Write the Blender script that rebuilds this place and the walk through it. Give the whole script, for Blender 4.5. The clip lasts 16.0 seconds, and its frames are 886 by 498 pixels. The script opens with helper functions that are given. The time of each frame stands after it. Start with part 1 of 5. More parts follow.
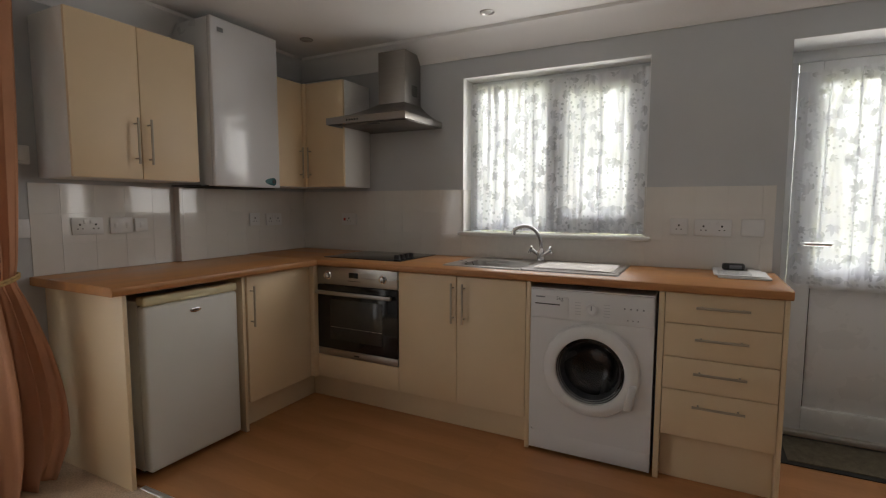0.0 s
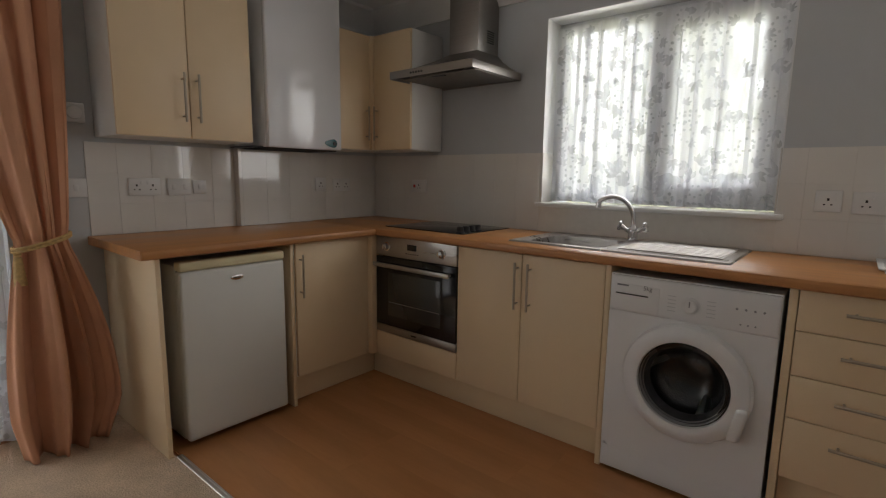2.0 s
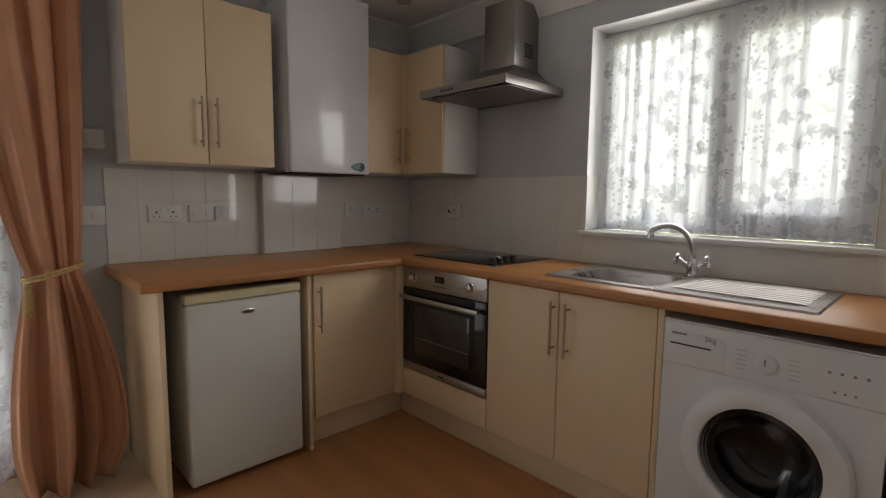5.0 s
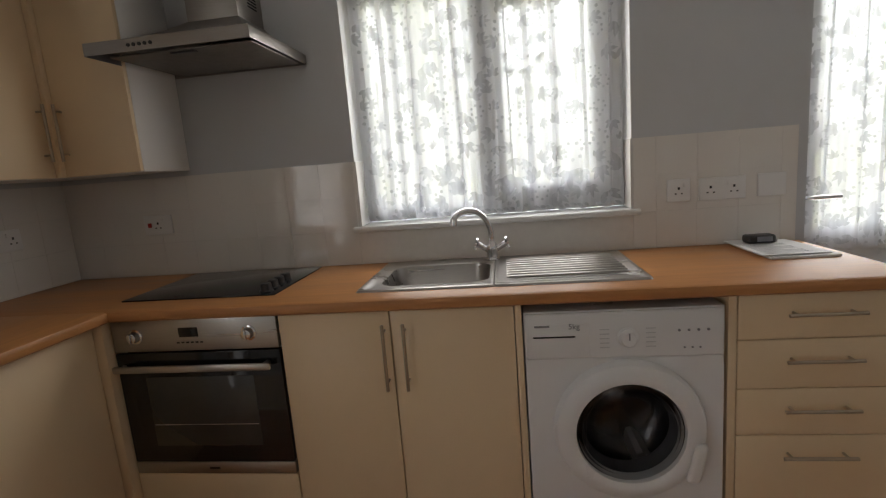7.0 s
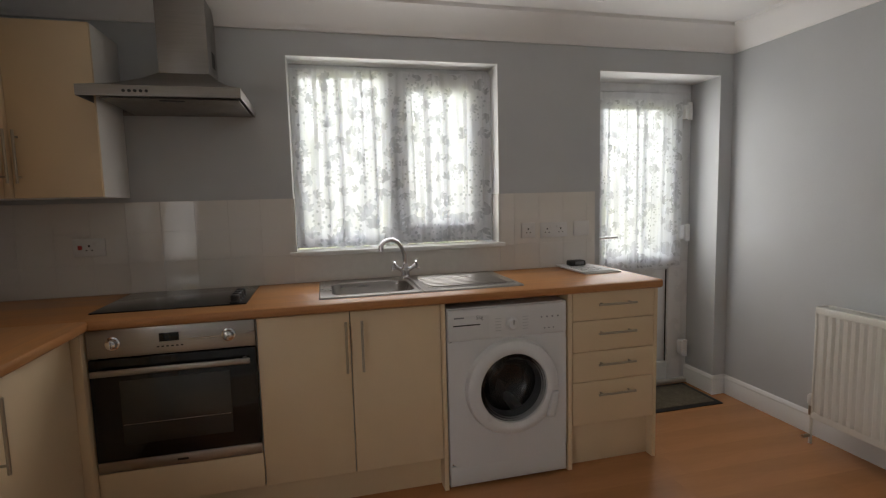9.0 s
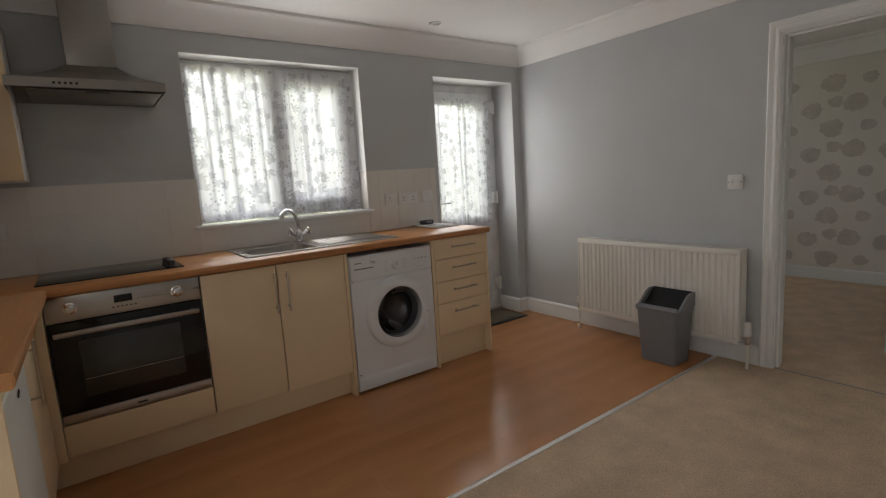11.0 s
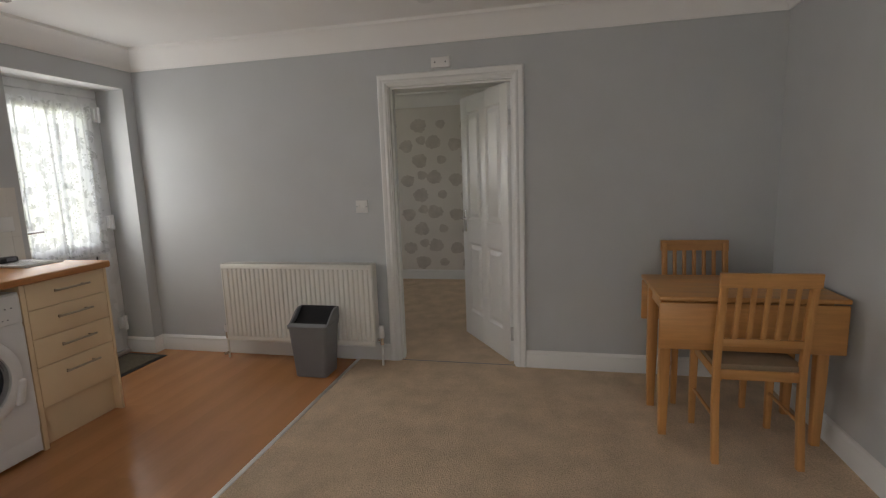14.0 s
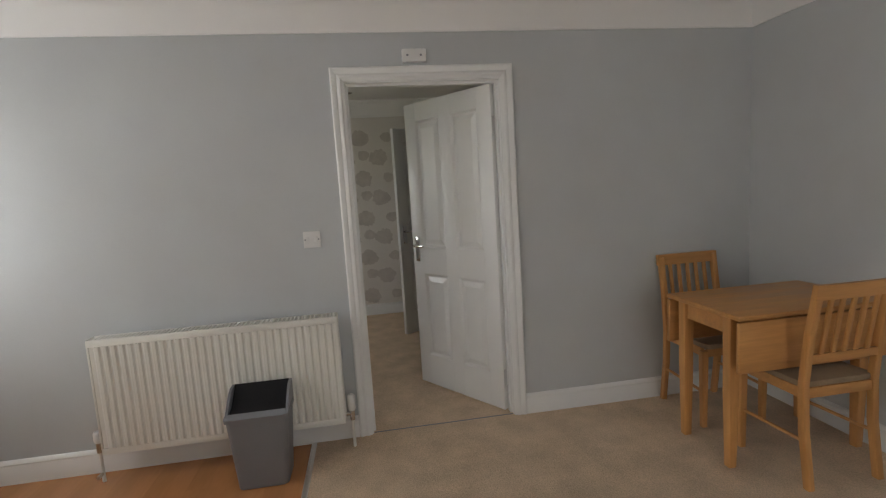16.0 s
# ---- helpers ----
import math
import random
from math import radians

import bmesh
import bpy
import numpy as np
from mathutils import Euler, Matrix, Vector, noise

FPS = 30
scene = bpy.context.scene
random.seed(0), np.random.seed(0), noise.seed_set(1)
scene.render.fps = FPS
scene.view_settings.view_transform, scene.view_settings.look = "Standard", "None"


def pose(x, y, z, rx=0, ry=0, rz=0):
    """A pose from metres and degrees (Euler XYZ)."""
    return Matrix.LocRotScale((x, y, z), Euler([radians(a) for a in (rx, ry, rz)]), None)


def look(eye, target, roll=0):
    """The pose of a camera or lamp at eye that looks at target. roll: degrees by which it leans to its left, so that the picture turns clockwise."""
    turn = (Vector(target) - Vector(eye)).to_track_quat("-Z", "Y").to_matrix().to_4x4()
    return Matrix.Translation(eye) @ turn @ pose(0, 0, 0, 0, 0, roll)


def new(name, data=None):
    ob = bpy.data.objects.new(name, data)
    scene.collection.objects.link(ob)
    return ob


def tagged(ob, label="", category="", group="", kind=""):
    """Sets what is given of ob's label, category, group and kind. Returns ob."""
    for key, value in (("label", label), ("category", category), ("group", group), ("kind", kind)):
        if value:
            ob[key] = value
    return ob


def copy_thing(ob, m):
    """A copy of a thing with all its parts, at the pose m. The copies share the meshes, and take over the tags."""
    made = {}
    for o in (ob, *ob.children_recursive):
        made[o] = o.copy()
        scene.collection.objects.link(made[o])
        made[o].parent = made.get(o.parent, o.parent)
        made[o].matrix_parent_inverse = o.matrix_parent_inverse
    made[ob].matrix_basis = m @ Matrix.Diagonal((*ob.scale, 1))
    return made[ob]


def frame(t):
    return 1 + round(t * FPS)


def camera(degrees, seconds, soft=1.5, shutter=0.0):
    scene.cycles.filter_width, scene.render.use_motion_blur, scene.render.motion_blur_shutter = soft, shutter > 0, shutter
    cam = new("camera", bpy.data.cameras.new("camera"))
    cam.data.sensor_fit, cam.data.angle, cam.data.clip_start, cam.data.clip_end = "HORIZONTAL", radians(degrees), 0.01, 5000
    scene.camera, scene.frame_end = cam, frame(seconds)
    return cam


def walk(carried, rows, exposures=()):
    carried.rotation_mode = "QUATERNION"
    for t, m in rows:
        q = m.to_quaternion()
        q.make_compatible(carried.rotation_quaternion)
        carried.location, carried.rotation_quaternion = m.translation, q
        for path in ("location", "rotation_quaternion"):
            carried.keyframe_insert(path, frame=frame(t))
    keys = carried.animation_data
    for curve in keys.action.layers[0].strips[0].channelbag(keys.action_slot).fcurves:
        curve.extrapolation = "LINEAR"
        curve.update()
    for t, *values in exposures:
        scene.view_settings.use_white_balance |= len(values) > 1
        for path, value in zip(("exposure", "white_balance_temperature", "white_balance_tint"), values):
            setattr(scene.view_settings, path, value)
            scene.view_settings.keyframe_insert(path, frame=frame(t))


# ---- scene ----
cam = camera(84.0, 16.0, soft=1.2)
PATH = [
    (0, (2.756, -2.946, 1.248), (1.84, -1.177, 1.07), 0.1),
    (0.5, (2.751, -2.858, 1.229), (1.832, -1.092, 1.037), -0.0),
    (1, (2.688, -2.687, 1.215), (1.792, -0.914, 0.983), 1.0),
    (1.5, (2.682, -2.599, 1.204), (1.771, -0.842, 0.92), 1.6),
    (2, (2.749, -2.507, 1.215), (1.483, -0.987, 0.92), 0.8),
    (2.5, (2.877, -2.408, 1.239), (1.37, -1.12, 0.971), 1.9),
    (3, (2.87, -2.384, 1.258), (1.34, -1.115, 1.033), 1.7),
    (5.3, (2.578, -2.192, 1.228), (1.197, -0.761, 1.017), 0.0),
    (5.5, (2.496, -2.15, 1.216), (1.245, -0.607, 0.986), -0.6),
    (6, (2.336, -2.027, 1.195), (1.251, -0.368, 0.928), -1.5),
    (6.5, (2.122, -1.988, 1.251), (1.231, -0.223, 0.95), -3.1),
    (7, (1.995, -2.035, 1.297), (1.733, -0.079, 0.969), -4.6),
    (7.5, (1.932, -2.119, 1.295), (2.159, -0.145, 1.065), -3.7),
    (8, (1.855, -2.278, 1.325), (2.241, -0.328, 1.126), -2.2),
    (10.3, (1.015, -3.044, 1.275), (1.819, -1.229, 1.033), -3.6),
    (10.5, (0.958, -3.09, 1.258), (1.892, -1.339, 1.008), -4.2),
    (11, (0.826, -3.192, 1.265), (1.984, -1.586, 0.98), -3.6),
    (11.5, (0.763, -3.29, 1.271), (2.131, -1.864, 0.967), -3.3),
    (12, (0.742, -3.422, 1.266), (2.223, -2.115, 0.953), -2.3),
    (12.5, (0.742, -3.549, 1.296), (2.388, -2.457, 0.98), -2.7),
    (13, (0.728, -3.557, 1.32), (2.513, -2.709, 1.015), -2.8),
    (13.5, (0.738, -3.391, 1.346), (2.617, -2.77, 1.056), -2.7),
    (14, (0.782, -3.133, 1.34), (2.708, -2.69, 1.038), -2.0),
    (14.5, (0.914, -2.854, 1.341), (2.865, -2.522, 1.053), -1.9),
    (15, (1.044, -2.526, 1.352), (3.024, -2.343, 1.137), -0.4),
    (15.5, (1.187, -2.242, 1.292), (3.176, -2.33, 1.108), -1.4),
    (16, (1.376, -2.091, 1.356), (3.339, -2.392, 1.112), -3.6),
]
EXPOSURES = [(0.0, 3.72, 7000, 11), (3.0, 3.66, 6900, 11), (6.0, 3.8, 6950, 11), (8.0, 3.72, 6900, 11), (12.0, 3.68, 6950, 11), (14.5, 3.9, 6950, 10), (15.5, 3.96, 6850, 9), (16.0, 4.16, 6800, 9)]
walk(cam, [(t, look(eye, target, roll)) for t, eye, target, roll in PATH], EXPOSURES)

# ---- world and light ----
SUN_EL, SUN_AZ = radians(52), radians(150)
world = bpy.data.worlds.new("sky")
scene.world = world
world.use_nodes = True
wn = world.node_tree
sky = wn.nodes.new("ShaderNodeTexSky")
sky.sky_type, sky.sun_disc, sky.sun_elevation, sky.sun_rotation = "NISHITA", False, SUN_EL, SUN_AZ
sky.dust_density = 3.0
grey = wn.nodes.new("ShaderNodeHueSaturation")
grey.inputs["Saturation"].default_value = 0.3
wn.links.new(sky.outputs[0], grey.inputs["Color"])
wn.links.new(grey.outputs[0], wn.nodes["Background"].inputs[0])
wn.nodes["Background"].inputs[1].default_value = 0.15
sun = new("sun", bpy.data.lights.new("sun", "SUN"))
sun.data.energy, sun.data.angle, sun.data.color = 1.5, radians(12), (1.0, 0.95, 0.88)


def daylight(name, at, target, width, height, watts):
    """Area lamp standing in for skylight at one opening of the house."""
    lamp = bpy.data.lights.new(name, "AREA")
    lamp.shape, lamp.size, lamp.size_y, lamp.energy, lamp.color = "RECTANGLE", width, height, watts, (0.97, 0.98, 1.0)
    ob = new(name, lamp)
    ob.matrix_basis = look(at, target)
    return ob


daylight("window_daylight", (1.94, 0.075, 1.57), (1.94, -1, 1.57), 0.96, 0.82, 0.46)
daylight("patio_daylight", (0.03, -3.12, 1.0), (1, -3.12, 0.95), 1.5, 1.75, 0.42)
daylight("back_door_daylight", (3.53, 0.175, 1.40), (3.53, -1, 1.40), 0.60, 0.95, 0.40)
# fill lamp added at an assumed, unseen opening to brighten the next room
daylight("far_room_fill", (5.525, -0.03, 1.575), (5.525, -1, 1.575), 0.55, 0.55, 0.2)
sun.matrix_basis = look((0, 0, 0), (-math.sin(SUN_AZ) * math.cos(SUN_EL), -math.cos(SUN_AZ) * math.cos(SUN_EL), -math.sin(SUN_EL)))

# ---- materials ----


def mat(name, color, rough=0.5, metal=0.0, vary=0.06, scale=6.0, fine=0.0, fine_scale=180.0, bump=0.0, stretch=(1, 1, 1), coat=0.0, random_tint=0.0, rough_vary=0.0, gloss=0.5):
    """Principled surface with large-scale mottling, fine grain and relief."""
    m = bpy.data.materials.new(name)
    m.use_nodes = True
    nt = m.node_tree
    b = nt.nodes["Principled BSDF"]
    b.inputs["Roughness"].default_value = rough
    b.inputs["Metallic"].default_value = metal
    b.inputs["Coat Weight"].default_value = coat
    b.inputs["Specular IOR Level"].default_value = gloss
    co = nt.nodes.new("ShaderNodeTexCoord")
    mp = nt.nodes.new("ShaderNodeMapping")
    mp.inputs["Scale"].default_value = stretch
    nt.links.new(co.outputs["Object"], mp.inputs["Vector"])
    n1 = nt.nodes.new("ShaderNodeTexNoise")
    n1.inputs["Scale"].default_value, n1.inputs["Detail"].default_value = scale, 5
    n2 = nt.nodes.new("ShaderNodeTexNoise")
    n2.inputs["Scale"].default_value, n2.inputs["Detail"].default_value = fine_scale, 3
    for n in (n1, n2):
        nt.links.new(mp.outputs[0], n.inputs["Vector"])
    lo = [max(0.0, c * (1 - vary)) for c in color]
    hi = [min(1.0, c * (1 + vary)) for c in color]
    r1 = nt.nodes.new("ShaderNodeValToRGB")
    r1.color_ramp.elements[0].position, r1.color_ramp.elements[1].position = 0.3, 0.7
    r1.color_ramp.elements[0].color, r1.color_ramp.elements[1].color = (*lo, 1), (*hi, 1)
    nt.links.new(n1.outputs["Fac"], r1.inputs["Fac"])
    out = r1.outputs["Color"]
    hsv = nt.nodes.new("ShaderNodeHueSaturation")
    nt.links.new(out, hsv.inputs["Color"])
    mr = nt.nodes.new("ShaderNodeMapRange")
    mr.inputs["From Min"].default_value, mr.inputs["From Max"].default_value = 0.3, 0.7
    mr.inputs["To Min"].default_value, mr.inputs["To Max"].default_value = 1 - fine, 1 + fine
    nt.links.new(n2.outputs["Fac"], mr.inputs["Value"])
    val = mr.outputs[0]
    if random_tint:
        oi = nt.nodes.new("ShaderNodeObjectInfo")
        mr2 = nt.nodes.new("ShaderNodeMapRange")
        mr2.inputs["To Min"].default_value, mr2.inputs["To Max"].default_value = 1 - random_tint, 1 + random_tint
        nt.links.new(oi.outputs["Random"], mr2.inputs["Value"])
        mul = nt.nodes.new("ShaderNodeMath")
        mul.operation = "MULTIPLY"
        nt.links.new(val, mul.inputs[0])
        nt.links.new(mr2.outputs[0], mul.inputs[1])
        val = mul.outputs[0]
    nt.links.new(val, hsv.inputs["Value"])
    nt.links.new(hsv.outputs[0], b.inputs["Base Color"])
    if rough_vary:
        mr3 = nt.nodes.new("ShaderNodeMapRange")
        mr3.inputs["From Min"].default_value, mr3.inputs["From Max"].default_value = 0.3, 0.7
        mr3.inputs["To Min"].default_value, mr3.inputs["To Max"].default_value = max(0.02, rough - rough_vary), min(1, rough + rough_vary)
        nt.links.new(n1.outputs["Fac"], mr3.inputs["Value"])
        nt.links.new(mr3.outputs[0], b.inputs["Roughness"])
    if bump:
        bp = nt.nodes.new("ShaderNodeBump")
        bp.inputs["Strength"].default_value = 1.0
        bp.inputs["Distance"].default_value = bump
        nt.links.new(n2.outputs["Fac"], bp.inputs["Height"])
        nt.links.new(bp.outputs[0], b.inputs["Normal"])
    return m


def wood(name, color, along="x", rough=0.4, contrast=0.25, band=14.0, random_tint=0.0):
    """Wood print with long grain streaks along one axis."""
    st = {"x": (0.12, 1.6, 1.6), "y": (1.6, 0.12, 1.6), "z": (1.6, 1.6, 0.12)}[along]
    return mat(name, color, rough, vary=contrast, scale=band, fine=contrast * 0.4, fine_scale=60, stretch=st, random_tint=random_tint, rough_vary=0.06)


def sheer(name, color, clear, through_light):
    """Cloth that lets part of the light straight through and spreads the rest."""
    m = bpy.data.materials.new(name)
    m.use_nodes = True
    nt = m.node_tree
    nt.nodes.remove(nt.nodes["Principled BSDF"])
    out = nt.nodes["Material Output"]
    d, t, c = nt.nodes.new("ShaderNodeBsdfDiffuse"), nt.nodes.new("ShaderNodeBsdfTranslucent"), nt.nodes.new("ShaderNodeBsdfTransparent")
    co, ns = nt.nodes.new("ShaderNodeTexCoord"), nt.nodes.new("ShaderNodeTexNoise")
    ns.inputs["Scale"].default_value = 14
    mp = nt.nodes.new("ShaderNodeMapping")
    mp.inputs["Scale"].default_value = (2.2, 2.2, 0.16)
    nt.links.new(co.outputs["Object"], mp.inputs["Vector"])
    nt.links.new(mp.outputs[0], ns.inputs["Vector"])
    ramp = nt.nodes.new("ShaderNodeMapRange")
    ramp.inputs["To Min"].default_value, ramp.inputs["To Max"].default_value = clear * 0.25, clear * 1.75
    ramp.inputs["From Min"].default_value, ramp.inputs["From Max"].default_value = 0.3, 0.7
    nt.links.new(ns.outputs["Fac"], ramp.inputs["Value"])
    d.inputs["Color"].default_value = t.inputs["Color"].default_value = (*color, 1)
    m1, m2 = nt.nodes.new("ShaderNodeMixShader"), nt.nodes.new("ShaderNodeMixShader")
    m1.inputs[0].default_value = through_light
    nt.links.new(d.outputs[0], m1.inputs[1])
    nt.links.new(t.outputs[0], m1.inputs[2])
    nt.links.new(ramp.outputs[0], m2.inputs[0])
    nt.links.new(m1.outputs[0], m2.inputs[1])
    nt.links.new(c.outputs[0], m2.inputs[2])
    nt.links.new(m2.outputs[0], out.inputs["Surface"])
    return m


def clear_glass(name, tint=(1, 1, 1)):
    m = bpy.data.materials.new(name)
    m.use_nodes = True
    b = m.node_tree.nodes["Principled BSDF"]
    b.inputs["Base Color"].default_value = (*tint, 1)
    b.inputs["Roughness"].default_value = 0.0
    b.inputs["IOR"].default_value = 1.45
    b.inputs["Transmission Weight"].default_value = 1.0
    return m


M = {
    "wall": mat("wall_paint_grey", (0.53, 0.545, 0.555), 0.75, vary=0.03, scale=2.5, fine=0.02, fine_scale=260, bump=0.0004),
    "ceil": mat("ceiling_paint", (0.87, 0.86, 0.845), 0.85, vary=0.02, scale=2, fine=0.01, fine_scale=220),
    "white": mat("white_gloss_paint", (0.80, 0.80, 0.79), 0.34, vary=0.015, scale=4, rough_vary=0.05),
    "upvc": mat("white_upvc", (0.82, 0.83, 0.84), 0.28, vary=0.015, scale=5, rough_vary=0.05),
    "cream": mat("cream_foil", (0.80, 0.625, 0.41), 0.42, vary=0.025, scale=3, fine=0.012, fine_scale=300, bump=0.0001, rough_vary=0.05),
    "carcass": mat("white_melamine", (0.80, 0.78, 0.75), 0.4, vary=0.02, scale=4),
    "top": wood("worktop_beech_laminate", (0.47, 0.215, 0.078), "x", 0.36, 0.16, 9),
    "top_y": wood("worktop_beech_laminate_along", (0.47, 0.215, 0.078), "y", 0.36, 0.16, 9),
    "plank": mat("floor_laminate", (0.48, 0.218, 0.087), 0.23, vary=0.11, scale=3.0, fine=0.03, fine_scale=30, stretch=(0.3, 2.0, 1), random_tint=0.02, rough_vary=0.02),
    "joint": mat("floor_joint", (0.42, 0.175, 0.065), 0.5),
    "carpet": mat("beige_carpet", (0.64, 0.485, 0.345), 0.97, vary=0.13, scale=6, fine=0.17, fine_scale=170, bump=0.006),
    "tile": mat("white_glazed_tile", (0.76, 0.735, 0.69), 0.07, vary=0.012, scale=5, random_tint=0.004, rough_vary=0.02, gloss=0.8),
    "grout": mat("tile_grout", (0.75, 0.72, 0.67), 0.7, vary=0.03, scale=30),
    "enamel": mat("white_enamel", (0.78, 0.785, 0.79), 0.3, vary=0.012, scale=3, rough_vary=0.04),
    "fridge": mat("fridge_white_steel", (0.71, 0.715, 0.68), 0.38, vary=0.015, scale=3, fine=0.01, fine_scale=400, bump=0.0001),
    "oldcream": mat("aged_cream_plastic", (0.74, 0.66, 0.42), 0.45, vary=0.05, scale=9),
    "steel": mat("brushed_steel", (0.44, 0.42, 0.40), 0.30, 1.0, vary=0.05, scale=8, fine=0.05, fine_scale=120, bump=0.00006, stretch=(0.1, 4, 4), rough_vary=0.05),
    "hood_steel": mat("dull_hood_steel", (0.33, 0.31, 0.29), 0.36, 1.0, vary=0.05, scale=8, fine=0.05, fine_scale=120, bump=0.00006, stretch=(0.1, 4, 4), rough_vary=0.05),
    "chrome": mat("chrome", (0.74, 0.74, 0.75), 0.09, 1.0, vary=0.02),
    "nickel": mat("satin_nickel", (0.50, 0.43, 0.34), 0.32, 1.0, vary=0.03),
    "blackglass": mat("black_glass", (0.010, 0.010, 0.011), 0.09, vary=0.1),
    "ovenglass": mat("oven_window_glass", (0.035, 0.037, 0.036), 0.13, vary=0.1, coat=0.5),
    "black": mat("black_plastic", (0.02, 0.02, 0.021), 0.4, vary=0.1),
    "gasket": mat("dark_gap", (0.015, 0.014, 0.013), 0.9),
    "bin": mat("grey_plastic", (0.20, 0.205, 0.225), 0.42, vary=0.03, scale=6, fine=0.02, fine_scale=300, bump=0.0001),
    "binlid": mat("charcoal_plastic", (0.014, 0.014, 0.016), 0.62, vary=0.06, gloss=0.2),
    "pine": wood("pine_lacquer_upright", (0.55, 0.27, 0.09), "z", 0.38, 0.16, 12),
    "pine_y": wood("pine_lacquer_along", (0.54, 0.265, 0.088), "y", 0.36, 0.16, 12),
    "seat": mat("beige_seat_fabric", (0.30, 0.22, 0.145), 0.95, vary=0.06, scale=14, fine=0.12, fine_scale=420, bump=0.0008),
    "curtain": mat("peach_curtain", (0.63, 0.325, 0.195), 0.85, vary=0.06, scale=5, fine=0.06, fine_scale=350, bump=0.0004),
    "braid": mat("gold_braid", (0.55, 0.38, 0.16), 0.7, vary=0.2, scale=60, bump=0.001),
    "lace": sheer("lace_net", (0.93, 0.935, 0.95), 0.075, 0.62),
    "motif": sheer("lace_motif", (0.86, 0.87, 0.89), 0.26, 0.72),
    "lace_long": sheer("lace_net_long", (0.88, 0.90, 0.93), 0.10, 0.36),
    "lace_thin": sheer("lace_net_thin", (0.90, 0.91, 0.93), 0.08, 0.62),
    "glass": clear_glass("window_glass"),
    "bowl": clear_glass("tinted_bowl_glass", (0.62, 0.63, 0.65)),
    "rad": mat("radiator_enamel", (0.78, 0.77, 0.72), 0.33, vary=0.015, scale=4),
    "plate": mat("white_plate_plastic", (0.74, 0.735, 0.72), 0.3, vary=0.02),
    "red": mat("red_switch", (0.45, 0.03, 0.02), 0.35),
    "matfill": mat("doormat_pile", (0.15, 0.125, 0.085), 0.98, vary=0.2, scale=40, fine=0.35, fine_scale=260, bump=0.004),
    "rubber": mat("black_rubber", (0.022, 0.02, 0.018), 0.8, vary=0.1),
    "paper": mat("paper", (0.80, 0.80, 0.80), 0.8, vary=0.02),
    "ink": mat("grey_print", (0.25, 0.26, 0.28), 0.8),
    "teal": mat("teal_badge", (0.02, 0.10, 0.11), 0.25, vary=0.1),
    "wallpaper": mat("wallpaper_ground", (0.74, 0.70, 0.65), 0.7, vary=0.03, scale=3, fine=0.03, fine_scale=200, bump=0.0003),
    "blob": mat("wallpaper_motif", (0.57, 0.52, 0.475), 0.6, vary=0.1, scale=9, fine=0.05, fine_scale=90),
    "alu": mat("aluminium_strip", (0.86, 0.84, 0.81), 0.42, 1.0, vary=0.05),
    "filter": mat("grease_filter", (0.20, 0.18, 0.16), 0.5, 0.8, vary=0.1, scale=40),
    "gloss": mat("glossy_white_enamel", (0.74, 0.75, 0.77), 0.15, vary=0.012, scale=3, rough_vary=0.02, gloss=0.9),
    "faint": mat("faint_print", (0.58, 0.59, 0.60), 0.5),
    "drum": mat("drum_steel", (0.34, 0.34, 0.35), 0.2, 0.9, vary=0.1),
    "lens": mat("lamp_lens", (0.55, 0.55, 0.52), 0.15, vary=0.05),
    "grass": mat("lawn", (0.14, 0.15, 0.07), 0.9, vary=0.3, scale=3, fine=0.3, fine_scale=90, bump=0.01),
    "leaf": mat("foliage", (0.10, 0.125, 0.065), 0.6, vary=0.4, scale=2.5, fine=0.2, fine_scale=40),
    "paving": mat("paving", (0.36, 0.34, 0.31), 0.85, vary=0.15, scale=4, fine=0.12, bump=0.002),
    "brickwork": mat("outer_render", (0.40, 0.36, 0.31), 0.9, vary=0.1, scale=4, bump=0.001),
    "fence": wood("weathered_fence", (0.22, 0.16, 0.11), "z", 0.85, 0.25, 10),
    "bark": mat("bark", (0.12, 0.09, 0.06), 0.95, vary=0.3, scale=12, bump=0.01),
    "gold": mat("brass", (0.5, 0.36, 0.16), 0.3, 1.0),
}

# ---- mesh helpers ----
BASE = {}


def box(bm, x0, x1, y0, y1, z0, z1, bevel=0.0, seg=2):
    vs = [bm.verts.new((x, y, z)) for x in (x0, x1) for y in (y0, y1) for z in (z0, z1)]
    fs = [bm.faces.new([vs[i] for i in q]) for q in ((0, 1, 3, 2), (4, 6, 7, 5), (0, 4, 5, 1), (2, 3, 7, 6), (0, 2, 6, 4), (1, 5, 7, 3))]
    if bevel:
        es = {e for f in fs for e in f.edges}
        bmesh.ops.bevel(bm, geom=list(es), offset=bevel, segments=seg, profile=0.5, affect="EDGES")
    return bm


def B(*a, **k):
    return box(bmesh.new(), *a, **k)


def frame_of(d):
    d = Vector(d).normalized()
    u = d.orthogonal().normalized()
    return u, d.cross(u)


